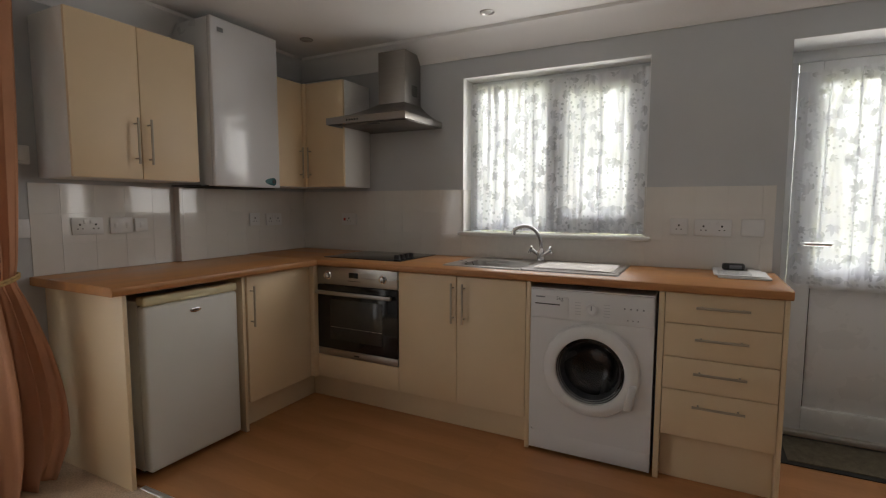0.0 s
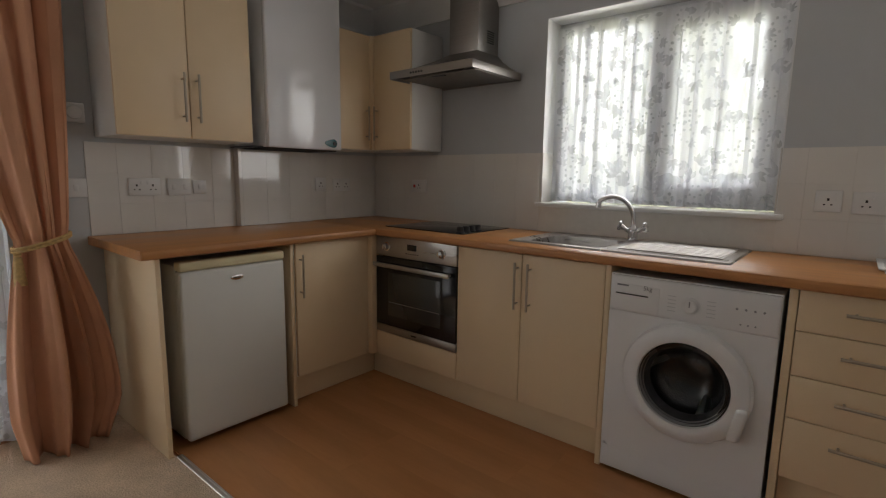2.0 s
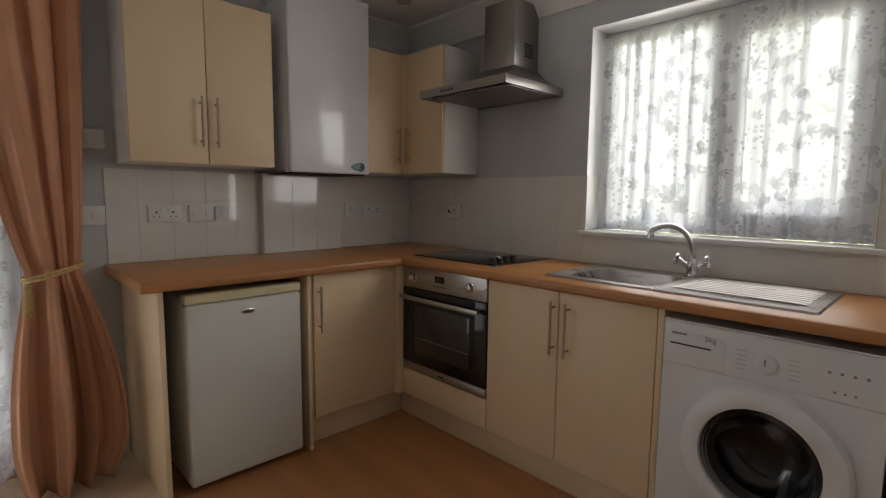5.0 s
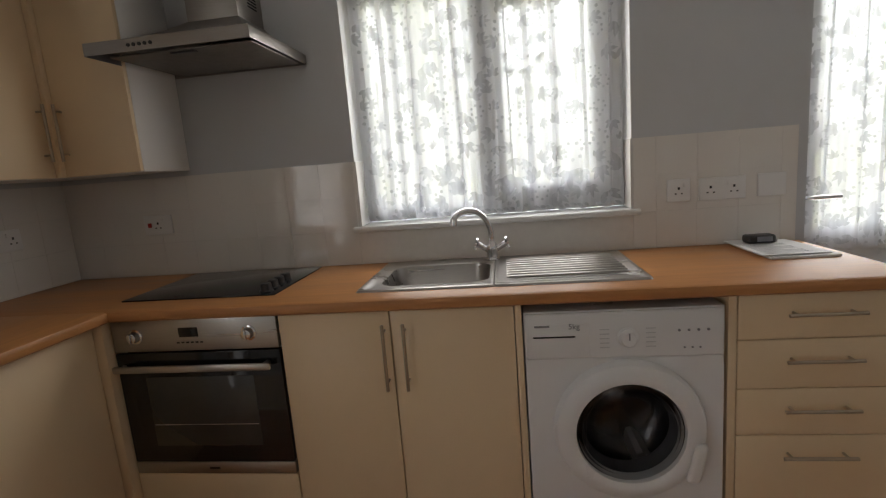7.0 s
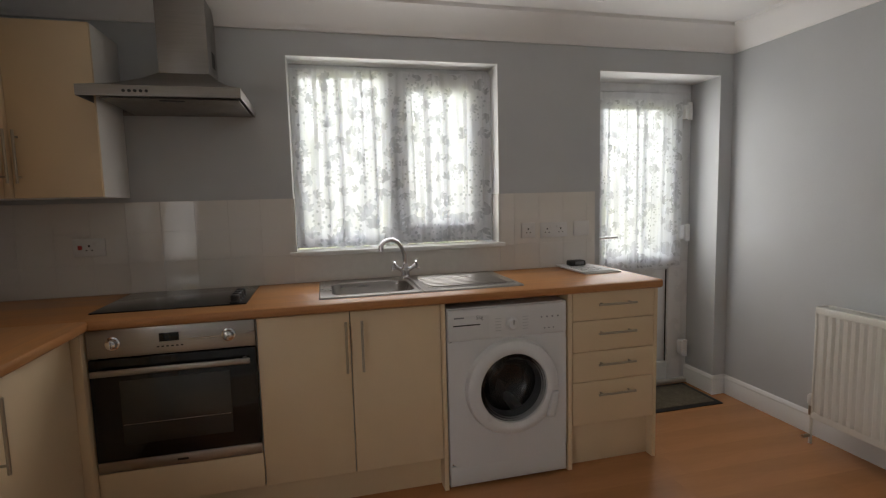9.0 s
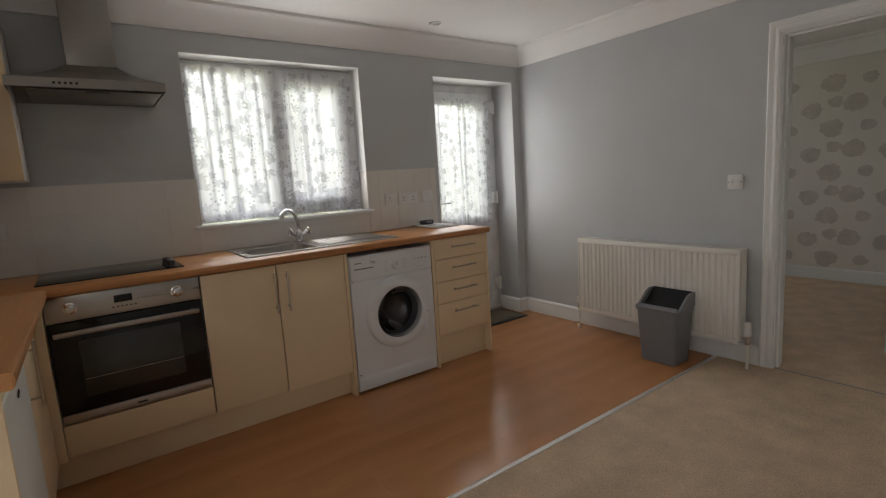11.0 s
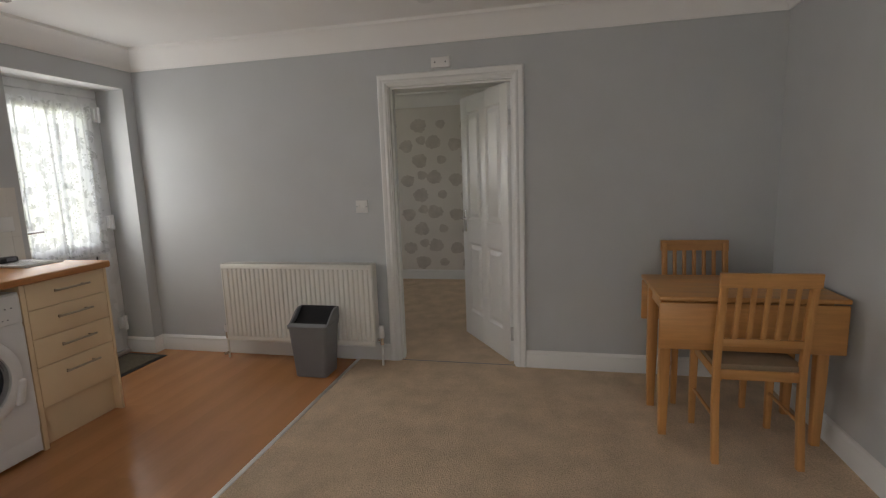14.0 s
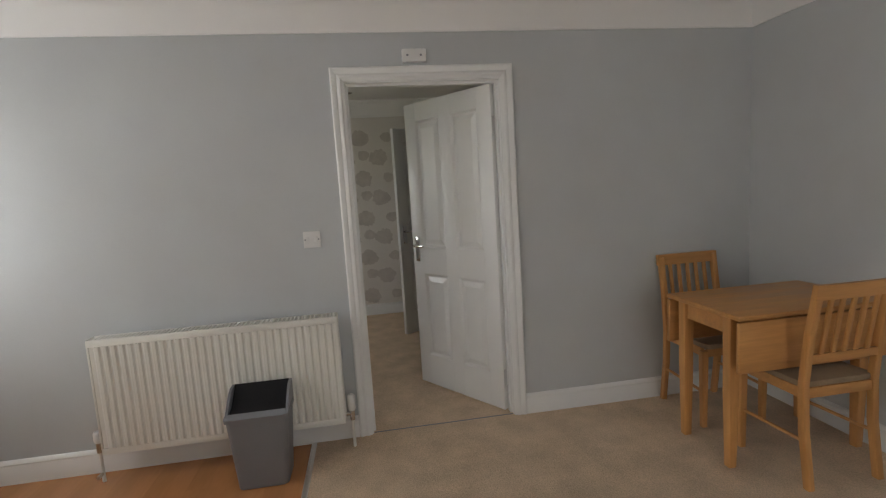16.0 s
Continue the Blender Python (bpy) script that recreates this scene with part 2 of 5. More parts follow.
def tube(bm, pts, r, n=12, cap=True):
    """Round bar along points; r a number or one per point."""
    pts = [Vector(p) for p in pts]
    rs = r if isinstance(r, (list, tuple)) else [r] * len(pts)
    rings, u = [], None
    for i, p in enumerate(pts):
        d = (pts[min(i + 1, len(pts) - 1)] - pts[max(i - 1, 0)]).normalized()
        u = d.orthogonal().normalized() if u is None else (u - d * u.dot(d)).normalized()
        v = d.cross(u)
        rings.append([bm.verts.new(p + rs[i] * (math.cos(a) * u + math.sin(a) * v)) for a in (math.tau * k / n for k in range(n))])
    for a, b in zip(rings, rings[1:]):
        for k in range(n):
            bm.faces.new((a[k], a[(k + 1) % n], b[(k + 1) % n], b[k]))
    if cap:
        bm.faces.new(rings[0][::-1])
        bm.faces.new(rings[-1])
    return bm


def lathe(bm, centre, axis, profile, n=40):
    """Turned shape: profile of (distance along axis, radius)."""
    c, d = Vector(centre), Vector(axis).normalized()
    u, v = frame_of(d)
    rings = []
    for h, r in profile:
        if r < 1e-6:
            rings.append([bm.verts.new(c + d * h)])
        else:
            rings.append([bm.verts.new(c + d * h + r * (math.cos(a) * u + math.sin(a) * v)) for a in (math.tau * k / n for k in range(n))])
    for a, b in zip(rings, rings[1:]):
        for k in range(n):
            q = [a[k % len(a)], a[(k + 1) % len(a)], b[(k + 1) % len(b)], b[k % len(b)]]
            q = list(dict.fromkeys(q))
            if len(q) > 2:
                bm.faces.new(q)
    return bm


def prism(bm, outline, thickness):
    """A closed outline of points pushed along a vector."""
    t = Vector(thickness)
    a = [bm.verts.new(p) for p in outline]
    b = [bm.verts.new(Vector(p) + t) for p in outline]
    bm.faces.new(a)
    bm.faces.new(b[::-1])
    for k in range(len(a)):
        bm.faces.new((a[k], b[k], b[(k + 1) % len(a)], a[(k + 1) % len(a)]))
    return bm


def mesh_of(name, bm, material, smooth=True):
    bmesh.ops.recalc_face_normals(bm, faces=bm.faces)
    me = bpy.data.meshes.new(name)
    bm.to_mesh(me)
    bm.free()
    me.materials.append(material)
    if smooth:
        me.polygons.foreach_set("use_smooth", [True] * len(me.polygons))
        me.set_sharp_from_angle(angle=radians(35))
    return me


def thing(name, at=(0, 0, 0), label="", category="", group="", turn=0.0, local=False, kind=""):
    ob = new(name)
    ob.empty_display_size = 0.05
    ob.matrix_basis = pose(*at, 0, 0, turn)
    BASE[ob] = Vector((0, 0, 0)) if local else Vector(at)
    return tagged(ob, label, category, group, kind)


def part(name, bm, material, parent, label="", smooth=True):
    bmesh.ops.translate(bm, verts=bm.verts, vec=-BASE[parent])
    ob = new(name, mesh_of(name, bm, material, smooth))
    ob.parent = parent
    BASE[ob] = BASE[parent]
    return tagged(ob, label)


def solo(name, bm, material, label, category="", group="", kind="", smooth=True):
    """A thing that is one mesh, its origin at its lowest middle."""
    co = [v.co for v in bm.verts]
    at = Vector(((min(c.x for c in co) + max(c.x for c in co)) / 2, (min(c.y for c in co) + max(c.y for c in co)) / 2, min(c.z for c in co)))
    bmesh.ops.translate(bm, verts=bm.verts, vec=-at)
    ob = new(name, mesh_of(name, bm, material, smooth))
    ob.location = at
    BASE[ob] = at
    return tagged(ob, label, category, group, kind)


def setting(name, bm, material, label="", smooth=True):
    ob = new(name, mesh_of(name, bm, material, smooth))
    BASE[ob] = Vector((0, 0, 0))
    return tagged(ob, label, kind="structure")


# ---- the room: walls, floor, ceiling ----
EX, SY, CZ = 4.06, -4.415, 2.318
WIN = (1.376, 2.497, 1.06, 2.06)
BDOOR = (3.130, 3.966, 2.046)
PATIO = (-3.95, -2.10, 2.04)
IDOOR = (-2.893, -2.014, 1.958)
SPLIT = -1.715

bm = bmesh.new()
box(bm, -0.28, WIN[0], 0, 0.32, -0.1, CZ)
box(bm, WIN[0], WIN[1], 0, 0.32, -0.1, WIN[2] - 0.001)
box(bm, WIN[0], WIN[1], 0, 0.32, WIN[3], CZ)
box(bm, WIN[1], BDOOR[0], 0, 0.32, -0.1, CZ)
box(bm, BDOOR[0], BDOOR[1], 0, 0.32, BDOOR[2], CZ)
box(bm, BDOOR[1], EX + 0.12, 0, 0.32, -0.1, CZ)
wall_north = setting("wall_north", bm, M["wall"], "grey painted kitchen wall with window and back door openings", False)
bm = bmesh.new()
box(bm, -0.28, 0, PATIO[1], 0, -0.1, CZ)
box(bm, -0.28, 0, PATIO[0], PATIO[1], PATIO[2], CZ)
box(bm, -0.28, 0, SY, PATIO[0], -0.1, CZ)
wall_west = setting("wall_west", bm, M["wall"], "grey painted wall with wide patio door opening", False)
wall_south = setting("wall_south", B(-0.28, EX + 0.12, SY - 0.12, SY, -0.1, CZ), M["wall"], "plain grey painted wall", False)
bm = bmesh.new()
box(bm, EX, EX + 0.12, IDOOR[1], 0, -0.1, CZ)
box(bm, EX, EX + 0.12, IDOOR[0], IDOOR[1], IDOOR[2], CZ)
box(bm, EX, EX + 0.12, SY, IDOOR[0], -0.1, CZ)
wall_east = setting("wall_east", bm, M["wall"], "grey painted wall with an internal doorway", False)
setting("ceiling", B(-0.28, EX + 0.12, SY - 0.12, 0.32, CZ, CZ + 0.15), M["ceil"], "white painted ceiling", False)
# white reveals and soffits, a thin lining on the openings
bm = bmesh.new()
box(bm, WIN[0], WIN[0] + 0.003, -0.001, 0.15, WIN[2], WIN[3])
box(bm, WIN[1] - 0.003, WIN[1], -0.001, 0.15, WIN[2], WIN[3])
box(bm, WIN[0], WIN[1], -0.001, 0.15, WIN[3] - 0.003, WIN[3])
box(bm, BDOOR[0], BDOOR[1], -0.001, 0.25, BDOOR[2] - 0.003, BDOOR[2])
setting("trim_window", bm, M["white"], "white painted window reveal", False)

COVE = [(0.0, 0.0), (0.012, 0.0), (0.014, 0.012), (0.03, 0.03), (0.055, 0.062), (0.085, 0.098), (0.112, 0.118), (0.125, 0.122), (0.128, 0.14), (0.0, 0.14)]


def moulding(name, start, end, inward, z0, profile, material, label):
    """A straight moulding: profile of (out from wall, up)."""
    bm = bmesh.new()
    s, e, n = Vector((*start, z0)), Vector((*end, z0)), Vector((*inward, 0))
    prism(bm, [s + n * a + Vector((0, 0, b)) for a, b in profile], e - s)
    return setting(name, bm, material, label)


for nm, s, e, n in (("trim_coving_north", (0, 0), (EX, 0), (0, -1)), ("trim_coving_east", (EX, 0), (EX, SY), (-1, 0)), ("trim_coving_south", (EX, SY), (0, SY), (0, 1)), ("trim_coving_west", (0, SY), (0, 0), (1, 0))):
    moulding(nm, s, e, n, CZ - 0.14, COVE, M["ceil"], "white plaster coving")
SKIRT = [(0, 0), (0.018, 0), (0.018, 0.085), (0.014, 0.093), (0.014, 0.1), (0.017, 0.104), (0.012, 0.114), (0.006, 0.122), (0, 0.124)]
moulding("baseboard_east_1", (EX, 0.0), (EX, -1.964), (-1, 0), 0, SKIRT, M["white"], "white skirting board")
moulding("baseboard_east_2", (EX, -2.943), (EX, SY), (-1, 0), 0, SKIRT, M["white"], "white skirting board")
moulding("baseboard_south", (EX, SY), (0, SY), (0, 1), 0, SKIRT, M["white"], "white skirting board")
moulding("baseboard_north", (BDOOR[1], 0.0), (EX, 0.0), (0, -1), 0, SKIRT, M["white"], "white skirting board")
moulding("baseboard_reveal", (BDOOR[1], 0.25), (BDOOR[1], -0.018), (-1, 0), 0, SKIRT, M["white"], "white skirting board")
moulding("baseboard_west", (0, SY), (0, PATIO[0]), (1, 0), 0, SKIRT, M["white"], "white skirting board")
moulding("baseboard_west_2", (0, PATIO[1]), (0, -1.76), (1, 0), 0, SKIRT, M["white"], "white skirting board")

floor = setting("floor", B(-0.28, EX + 0.12, SPLIT, 0.32, -0.1, -0.004), M["joint"], "orange-brown wood laminate floor", False)
bm = bmesh.new()
nx, ny = 60, 40
grid = [[bm.verts.new((x, y, 0.004 + 0.002 * noise.noise((x * 2.2, y * 2.2, 0)))) for x in (-0.05 + (EX + 0.17) * i / nx for i in range(nx + 1))] for y in (SY + (SPLIT - 0.012 - SY) * j / ny for j in range(ny + 1))]
for j in range(ny):
    for i in range(nx):
        bm.faces.new((grid[j][i], grid[j][i + 1], grid[j + 1][i + 1], grid[j + 1][i]))
setting("floor_carpet", bm, M["carpet"], "worn beige carpet")
setting("floor_base", B(-0.28, 7.0, SY - 0.12, SPLIT, -0.1, -0.002), M["joint"], "floor under the carpet", False)
bm = bmesh.new()
prism(bm, [(0.63, SPLIT - 0.017, 0.0), (0.63, SPLIT - 0.012, 0.007), (0.63, SPLIT - 0.004, 0.0085), (0.63, SPLIT, 0.007), (0.63, SPLIT + 0.004, 0.0085), (0.63, SPLIT + 0.012, 0.006), (0.63, SPLIT + 0.016, 0.0)], (EX - 0.65, 0, 0))
setting("trim_threshold", bm, M["alu"], "ridged aluminium carpet strip")

# ---- window and doors ----
win = thing("window_1", (1.94, 0.16, 1.06), "white plastic double window with a side-hung sash", "window", kind="structure")
x0, x1, z0, z1 = WIN
bm = bmesh.new()
box(bm, x0, x1, 0.152, 0.21, z1 - 0.055, z1 - 0.003, 0.004)
box(bm, x0, x1, 0.152, 0.21, z0 + 0.016, z0 + 0.07, 0.004)
box(bm, x0, x0 + 0.055, 0.152, 0.21, z0 + 0.07, z1 - 0.055, 0.004)
box(bm, x1 - 0.055, x1, 0.152, 0.21, z0 + 0.07, z1 - 0.055, 0.004)
part("window_frame", bm, M["upvc"], win)
part("mullion", B(1.885, 1.945, 0.15, 0.21, z0 + 0.068, z1 - 0.053, 0.004), M["upvc"], win)
sx0, sx1, sz0, sz1 = 1.947, x1 - 0.057, z0 + 0.072, z1 - 0.057
bm = bmesh.new()
box(bm, sx0, sx1, 0.14, 0.2, sz1 - 0.06, sz1, 0.005)
box(bm, sx0, sx1, 0.14, 0.2, sz0, sz0 + 0.06, 0.005)
box(bm, sx0, sx0 + 0.06, 0.14, 0.2, sz0 + 0.06, sz1 - 0.06, 0.005)
box(bm, sx1 - 0.06, sx1, 0.14, 0.2, sz0 + 0.06, sz1 - 0.06, 0.005)
sash = part("sash", bm, M["upvc"], win)
for nm, a, b, c, d in (("pane", x0 + 0.05, 1.89, z0 + 0.066, z1 - 0.05), ("pane", sx0 + 0.055, sx1 - 0.055, sz0 + 0.055, sz1 - 0.055)):
    p = part(nm, B(a, b, 0.178, 0.182, c, d), M["glass"], win, smooth=False)
    p.visible_shadow = False
    g = bmesh.new()
    box(g, a, b, 0.17, 0.177, d - 0.012, d - 0.003)
    box(g, a, a + 0.009, 0.17, 0.177, c, d - 0.012)
    part("gasket", g, M["gasket"], win)
bm = bmesh.new()
box(bm, 1.957, 1.977, 0.118, 0.14, 1.50, 1.56, 0.004)
box(bm, 1.958, 1.976, 0.10, 0.12, 1.43, 1.55, 0.005)
part("handle", bm, M["upvc"], sash)
bm = B(1.348, 2.524, -0.024, 0.0, 1.050, 1.074, 0.007)
box(bm, WIN[0] + 0.004, WIN[1] - 0.004, 0.0, 0.152, 1.058, 1.074)
setting("trim_window_sill", bm, M["white"], "white painted window sill board")

# back door
bd = thing("door_1", (3.55, 0.27, 0), "white plastic back door, glazed above, panelled below", "door", kind="structure")
x0, x1, zt = BDOOR
bm = bmesh.new()
box(bm, x0, x1, 0.25, 0.31, zt - 0.06, zt - 0.002, 0.004)
box(bm, x0, x0 + 0.06, 0.25, 0.31, 0.03, zt - 0.06, 0.004)
box(bm, x1 - 0.06, x1, 0.25, 0.31, 0.03, zt - 0.06, 0.004)
part("door_frame", bm, M["upvc"], bd)
bm = B(x0, x1, 0.22, 0.32, 0.0, 0.03, 0.005)
part("threshold", bm, M["alu"], bd)
lx0, lx1 = x0 + 0.064, x1 - 0.064
bm = bmesh.new()
box(bm, lx0, lx0 + 0.1, 0.236, 0.3, 0.034, zt - 0.064, 0.004)
box(bm, lx1 - 0.1, lx1, 0.236, 0.3, 0.034, zt - 0.064, 0.004)
box(bm, lx0 + 0.1, lx1 - 0.1, 0.236, 0.3, zt - 0.164, zt - 0.064, 0.004)
box(bm, lx0 + 0.1, lx1 - 0.1, 0.236, 0.3, 0.81, 0.91, 0.004)
box(bm, lx0 + 0.1, lx1 - 0.1, 0.236, 0.3, 0.034, 0.16, 0.004)
leafo = part("door_leaf", bm, M["upvc"], bd)
part("lower_panel", B(lx0 + 0.09, lx1 - 0.09, 0.262, 0.285, 0.15, 0.82, 0.003), M["upvc"], bd)
bm = bmesh.new()
for a, b, c, d in ((lx0 + 0.1, lx0 + 0.106, 0.16, 0.81), (lx1 - 0.106, lx1 - 0.1, 0.16, 0.81), (lx0 + 0.1, lx0 + 0.106, 0.91, zt - 0.164), (lx1 - 0.106, lx1 - 0.1, 0.91, zt - 0.164)):
    box(bm, a, b, 0.256, 0.261, c, d)
box(bm, lx0 + 0.1, lx1 - 0.1, 0.256, 0.261, zt - 0.17, zt - 0.164)
part("gasket", bm, M["gasket"], bd)
p = part("pane", B(lx0 + 0.09, lx1 - 0.09, 0.268, 0.272, 0.9, zt - 0.155), M["glass"], bd, smooth=False)
p.visible_shadow = False
for z in (1.86, 1.06, 0.26):
    bm = B(x1 - 0.085, x1 - 0.03, 0.195, 0.25, z - 0.048, z + 0.048, 0.008)
    tube(bm, [(x1 - 0.055, 0.192, z - 0.056), (x1 - 0.055, 0.192, z + 0.056)], 0.014)
    part("hinge", bm, M["upvc"], bd)
bm = B(lx0 + 0.03, lx0 + 0.06, 0.222, 0.236, 0.93, 1.13, 0.005)
h = part("handle_plate", bm, M["chrome"], bd)
bm = tube(bmesh.new(), [(lx0 + 0.045, 0.23, 1.05), (lx0 + 0.045, 0.185, 1.05), (lx0 + 0.06, 0.175, 1.05), (lx0 + 0.17, 0.175, 1.05)], 0.009)
part("lever", bm, M["chrome"], h)

# internal door, ajar into the next room
y0, y1, zt = IDOOR
bm = bmesh.new()
box(bm, EX - 0.002, EX + 0.122, y1 - 0.028, y1 - 0.001, 0, zt - 0.002)
box(bm, EX - 0.002, EX + 0.122, y0 + 0.001, y0 + 0.028, 0, zt - 0.002)
box(bm, EX - 0.002, EX + 0.122, y0 + 0.028, y1 - 0.028, zt - 0.03, zt - 0.002)
box(bm, EX + 0.03, EX + 0.07, y1 - 0.04, y1 - 0.0285, 0, zt - 0.03)
box(bm, EX + 0.03, EX + 0.07, y0 + 0.028, y0 + 0.04, 0, zt - 0.03)
box(bm, EX + 0.03, EX + 0.07, y0 + 0.04, y1 - 0.04, zt - 0.042, zt - 0.03)
setting("trim_door_lining", bm, M["white"], "white gloss door lining")
ARCH = [(0.0, 0.0), (0.012, 0.0), (0.014, 0.012), (0.019, 0.018), (0.019, 0.03), (0.015, 0.036), (0.021, 0.05), (0.022, 0.062), (0.016, 0.07), (0.0, 0.07)]


def architrave(side, face, zt):
    bm = bmesh.new()
    a, b = y1 - 0.022, y0 + 0.022
    top = zt - 0.022
    for o, s in ((a, 1), (b, -1)):
        lo = [Vector((face + side * p, o + s * q, 0)) for p, q in ARCH]
        hi = [Vector((face + side * p, o + s * q, top + q)) for p, q in ARCH]
        va, vb = [bm.verts.new(v) for v in lo], [bm.verts.new(v) for v in hi]
        for k in range(len(va)):
            bm.faces.new((va[k], va[(k + 1) % len(va)], vb[(k + 1) % len(va)], vb[k]))
        bm.faces.new(va)
    va = [bm.verts.new((face + side * p, a + q, top + q)) for p, q in ARCH]
    vb = [bm.verts.new((face + side * p, b - q, top + q)) for p, q in ARCH]
    for k in range(len(va)):
        bm.faces.new((va[k], va[(k + 1) % len(va)], vb[(k + 1) % len(va)], vb[k]))
    return bm


setting("trim_architrave", architrave(-1, EX, zt), M["white"], "white gloss moulded door architrave")
setting("trim_architrave_2", architrave(1, EX + 0.12, zt), M["white"], "white gloss moulded door architrave")


def panel_door(name, at, turn, label):
    """Four-panel white door, hinged at the origin, leaf along local +x, near face at local y 0."""
    d = thing(name, at, label, "door", turn=turn, local=True, kind="structure")
    W, H, T = 0.762, 1.905, 0.036
    st, mid = 0.105, 0.1
    xs = [(st, W / 2 - mid / 2), (W / 2 + mid / 2, W - st)]
    zs = [(0.21, 0.78), (0.96, 1.79)]
    bm = bmesh.new()
    for a, b in ((0, st), (W - st, W), (xs[0][1], xs[1][0])):
        box(bm, a, b, 0, T, 0.0, H, 0.0015)
    for a, b in ((0, 0.21), (0.78, 0.96), (1.79, H)):
        for c, e in xs:
            box(bm, c, e, 0, T, a, b)
    part("leaf", bm, M["white"], d)
    for c, e in xs:
        for a, b in zs:
            bm = bmesh.new()
            for f, s in ((0.0, 1), (T, -1)):
                rings = []
                for inset, depth in ((0.0, 0.0), (0.005, 0.004), (0.014, 0.013), (0.022, 0.0135), (0.052, 0.002)):
                    rings.append([bm.verts.new((x, f + s * depth, z)) for x, z in ((c + inset, a + inset), (e - inset, a + inset), (e - inset, b - inset), (c + inset, b - inset))])
                for r1, r2 in zip(rings, rings[1:]):
                    for k in range(4):
                        bm.faces.new((r1[k], r1[(k + 1) % 4], r2[(k + 1) % 4], r2[k]))
                bm.faces.new(rings[-1])
            part("door_panel", bm, M["white"], d, smooth=False)
    for s, f in ((-1, 0.0), (1, T)):
        bm = box(bmesh.new(), W - 0.075, W - 0.035, min(f, f + s * 0.008), max(f, f + s * 0.008), 0.86, 1.03, 0.003)
        pl = part("handle_plate", bm, M["chrome"], d)
        hx = W - 0.055
        bm = tube(bmesh.new(), [(hx, f, 0.97), (hx, f + s * 0.045, 0.97), (hx - 0.012, f + s * 0.05, 0.97), (hx - 0.11, f + s * 0.05, 0.97)], [0.009, 0.009, 0.009, 0.007])
        part("lever", bm, M["chrome"], pl)
    for z in (0.2, 1.68):
        bm = tube(bmesh.new(), [(-0.004, -0.004, z - 0.05), (-0.004, -0.004, z + 0.05)], 0.007)
        box(bm, -0.002, 0.0, 0.0, 0.03, z - 0.05, z + 0.05)
        part("hinge", bm, M["chrome"], d)
    return d


panel_door("door_2", (EX + 0.075, y0 + 0.036, 0.012), 34.0, "white gloss four-panel internal door standing ajar")

# patio door
pa, pb, zt = PATIO
pd = thing("door_3", (-0.16, (pa + pb) / 2, 0), "white plastic glazed patio doors", "door", kind="structure")
bm = bmesh.new()
box(bm, -0.2, -0.14, pa, pb, zt - 0.06, zt - 0.002, 0.004)
box(bm, -0.2, -0.14, pa, pb, 0.0, 0.05, 0.004)
box(bm, -0.2, -0.14, pa, pa + 0.06, 0.05, zt - 0.06, 0.004)
box(bm, -0.2, -0.14, pb - 0.06, pb, 0.05, zt - 0.06, 0.004)
part("door_frame", bm, M["upvc"], pd)
my = (pa + pb) / 2
for a, b in ((pa + 0.064, my - 0.002), (my + 0.002, pb - 0.064)):
    bm = bmesh.new()
    box(bm, -0.19, -0.13, a, b, zt - 0.15, zt - 0.064, 0.004)
    box(bm, -0.19, -0.13, a, b, 0.054, 0.18, 0.004)
    box(bm, -0.19, -0.13, a, a + 0.085, 0.18, zt - 0.15, 0.004)
    box(bm, -0.19, -0.13, b - 0.085, b, 0.18, zt - 0.15, 0.004)
    s = part("door_leaf", bm, M["upvc"], pd)
    p = part("pane", B(-0.162, -0.158, a + 0.08, b - 0.08, 0.17, zt - 0.14), M["glass"], s, smooth=False)
    p.visible_shadow = False

# ---- next room, seen through the doorway ----
RX, RN, RS = 6.83, 0.0, -4.2
setting("wall_far_east", B(RX, RX + 0.12, RS - 0.12, RN + 0.12, -0.1, CZ), M["wallpaper"], "cream wallpaper with taupe flower heads", False)
# the opening is assumed and out of view, cut to let light into this room
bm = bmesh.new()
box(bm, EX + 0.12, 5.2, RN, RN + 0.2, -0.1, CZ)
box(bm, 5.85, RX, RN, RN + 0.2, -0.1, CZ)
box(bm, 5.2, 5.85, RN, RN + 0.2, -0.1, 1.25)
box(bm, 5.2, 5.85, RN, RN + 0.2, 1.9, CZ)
setting("wall_far_north", bm, M["ceil"], "plain painted wall with an added, unseen opening for light", False)
setting("wall_far_south", B(EX + 0.12, RX, RS - 0.12, RS, -0.1, CZ), M["ceil"], "plain painted wall", False)
setting("ceiling_far", B(EX + 0.12, RX + 0.12, RS - 0.12, RN + 0.2, CZ, CZ + 0.15), M["ceil"], "white painted ceiling", False)
setting("trim_door_strip", B(EX + 0.006, EX + 0.016, y0 + 0.03, y1 - 0.03, 0.002, 0.0055, 0.001), M["bin"], "thin dull carpet bar in the doorway")
setting("floor_far", B(EX + 0.0, RX, RS, RN, -0.06, 0.003), M["carpet"], "beige carpet", False)
moulding("trim_coving_far", (RX, RN), (RX, RS), (-1, 0), CZ - 0.16, [(a * 1.15, b * 1.143) for a, b in COVE], M["ceil"], "white plaster coving")
moulding("baseboard_far", (RX, RN), (RX, RS), (-1, 0), 0, SKIRT, M["white"], "white skirting board")
rng = random.Random(5)
bm = bmesh.new()
REPEAT = ((0.0, 0.0, 0.097), (0.275, -0.035, 0.087), (0.10, -0.215, 0.06), (0.44, -0.22, 0.097), (0.465, 0.03, 0.062))
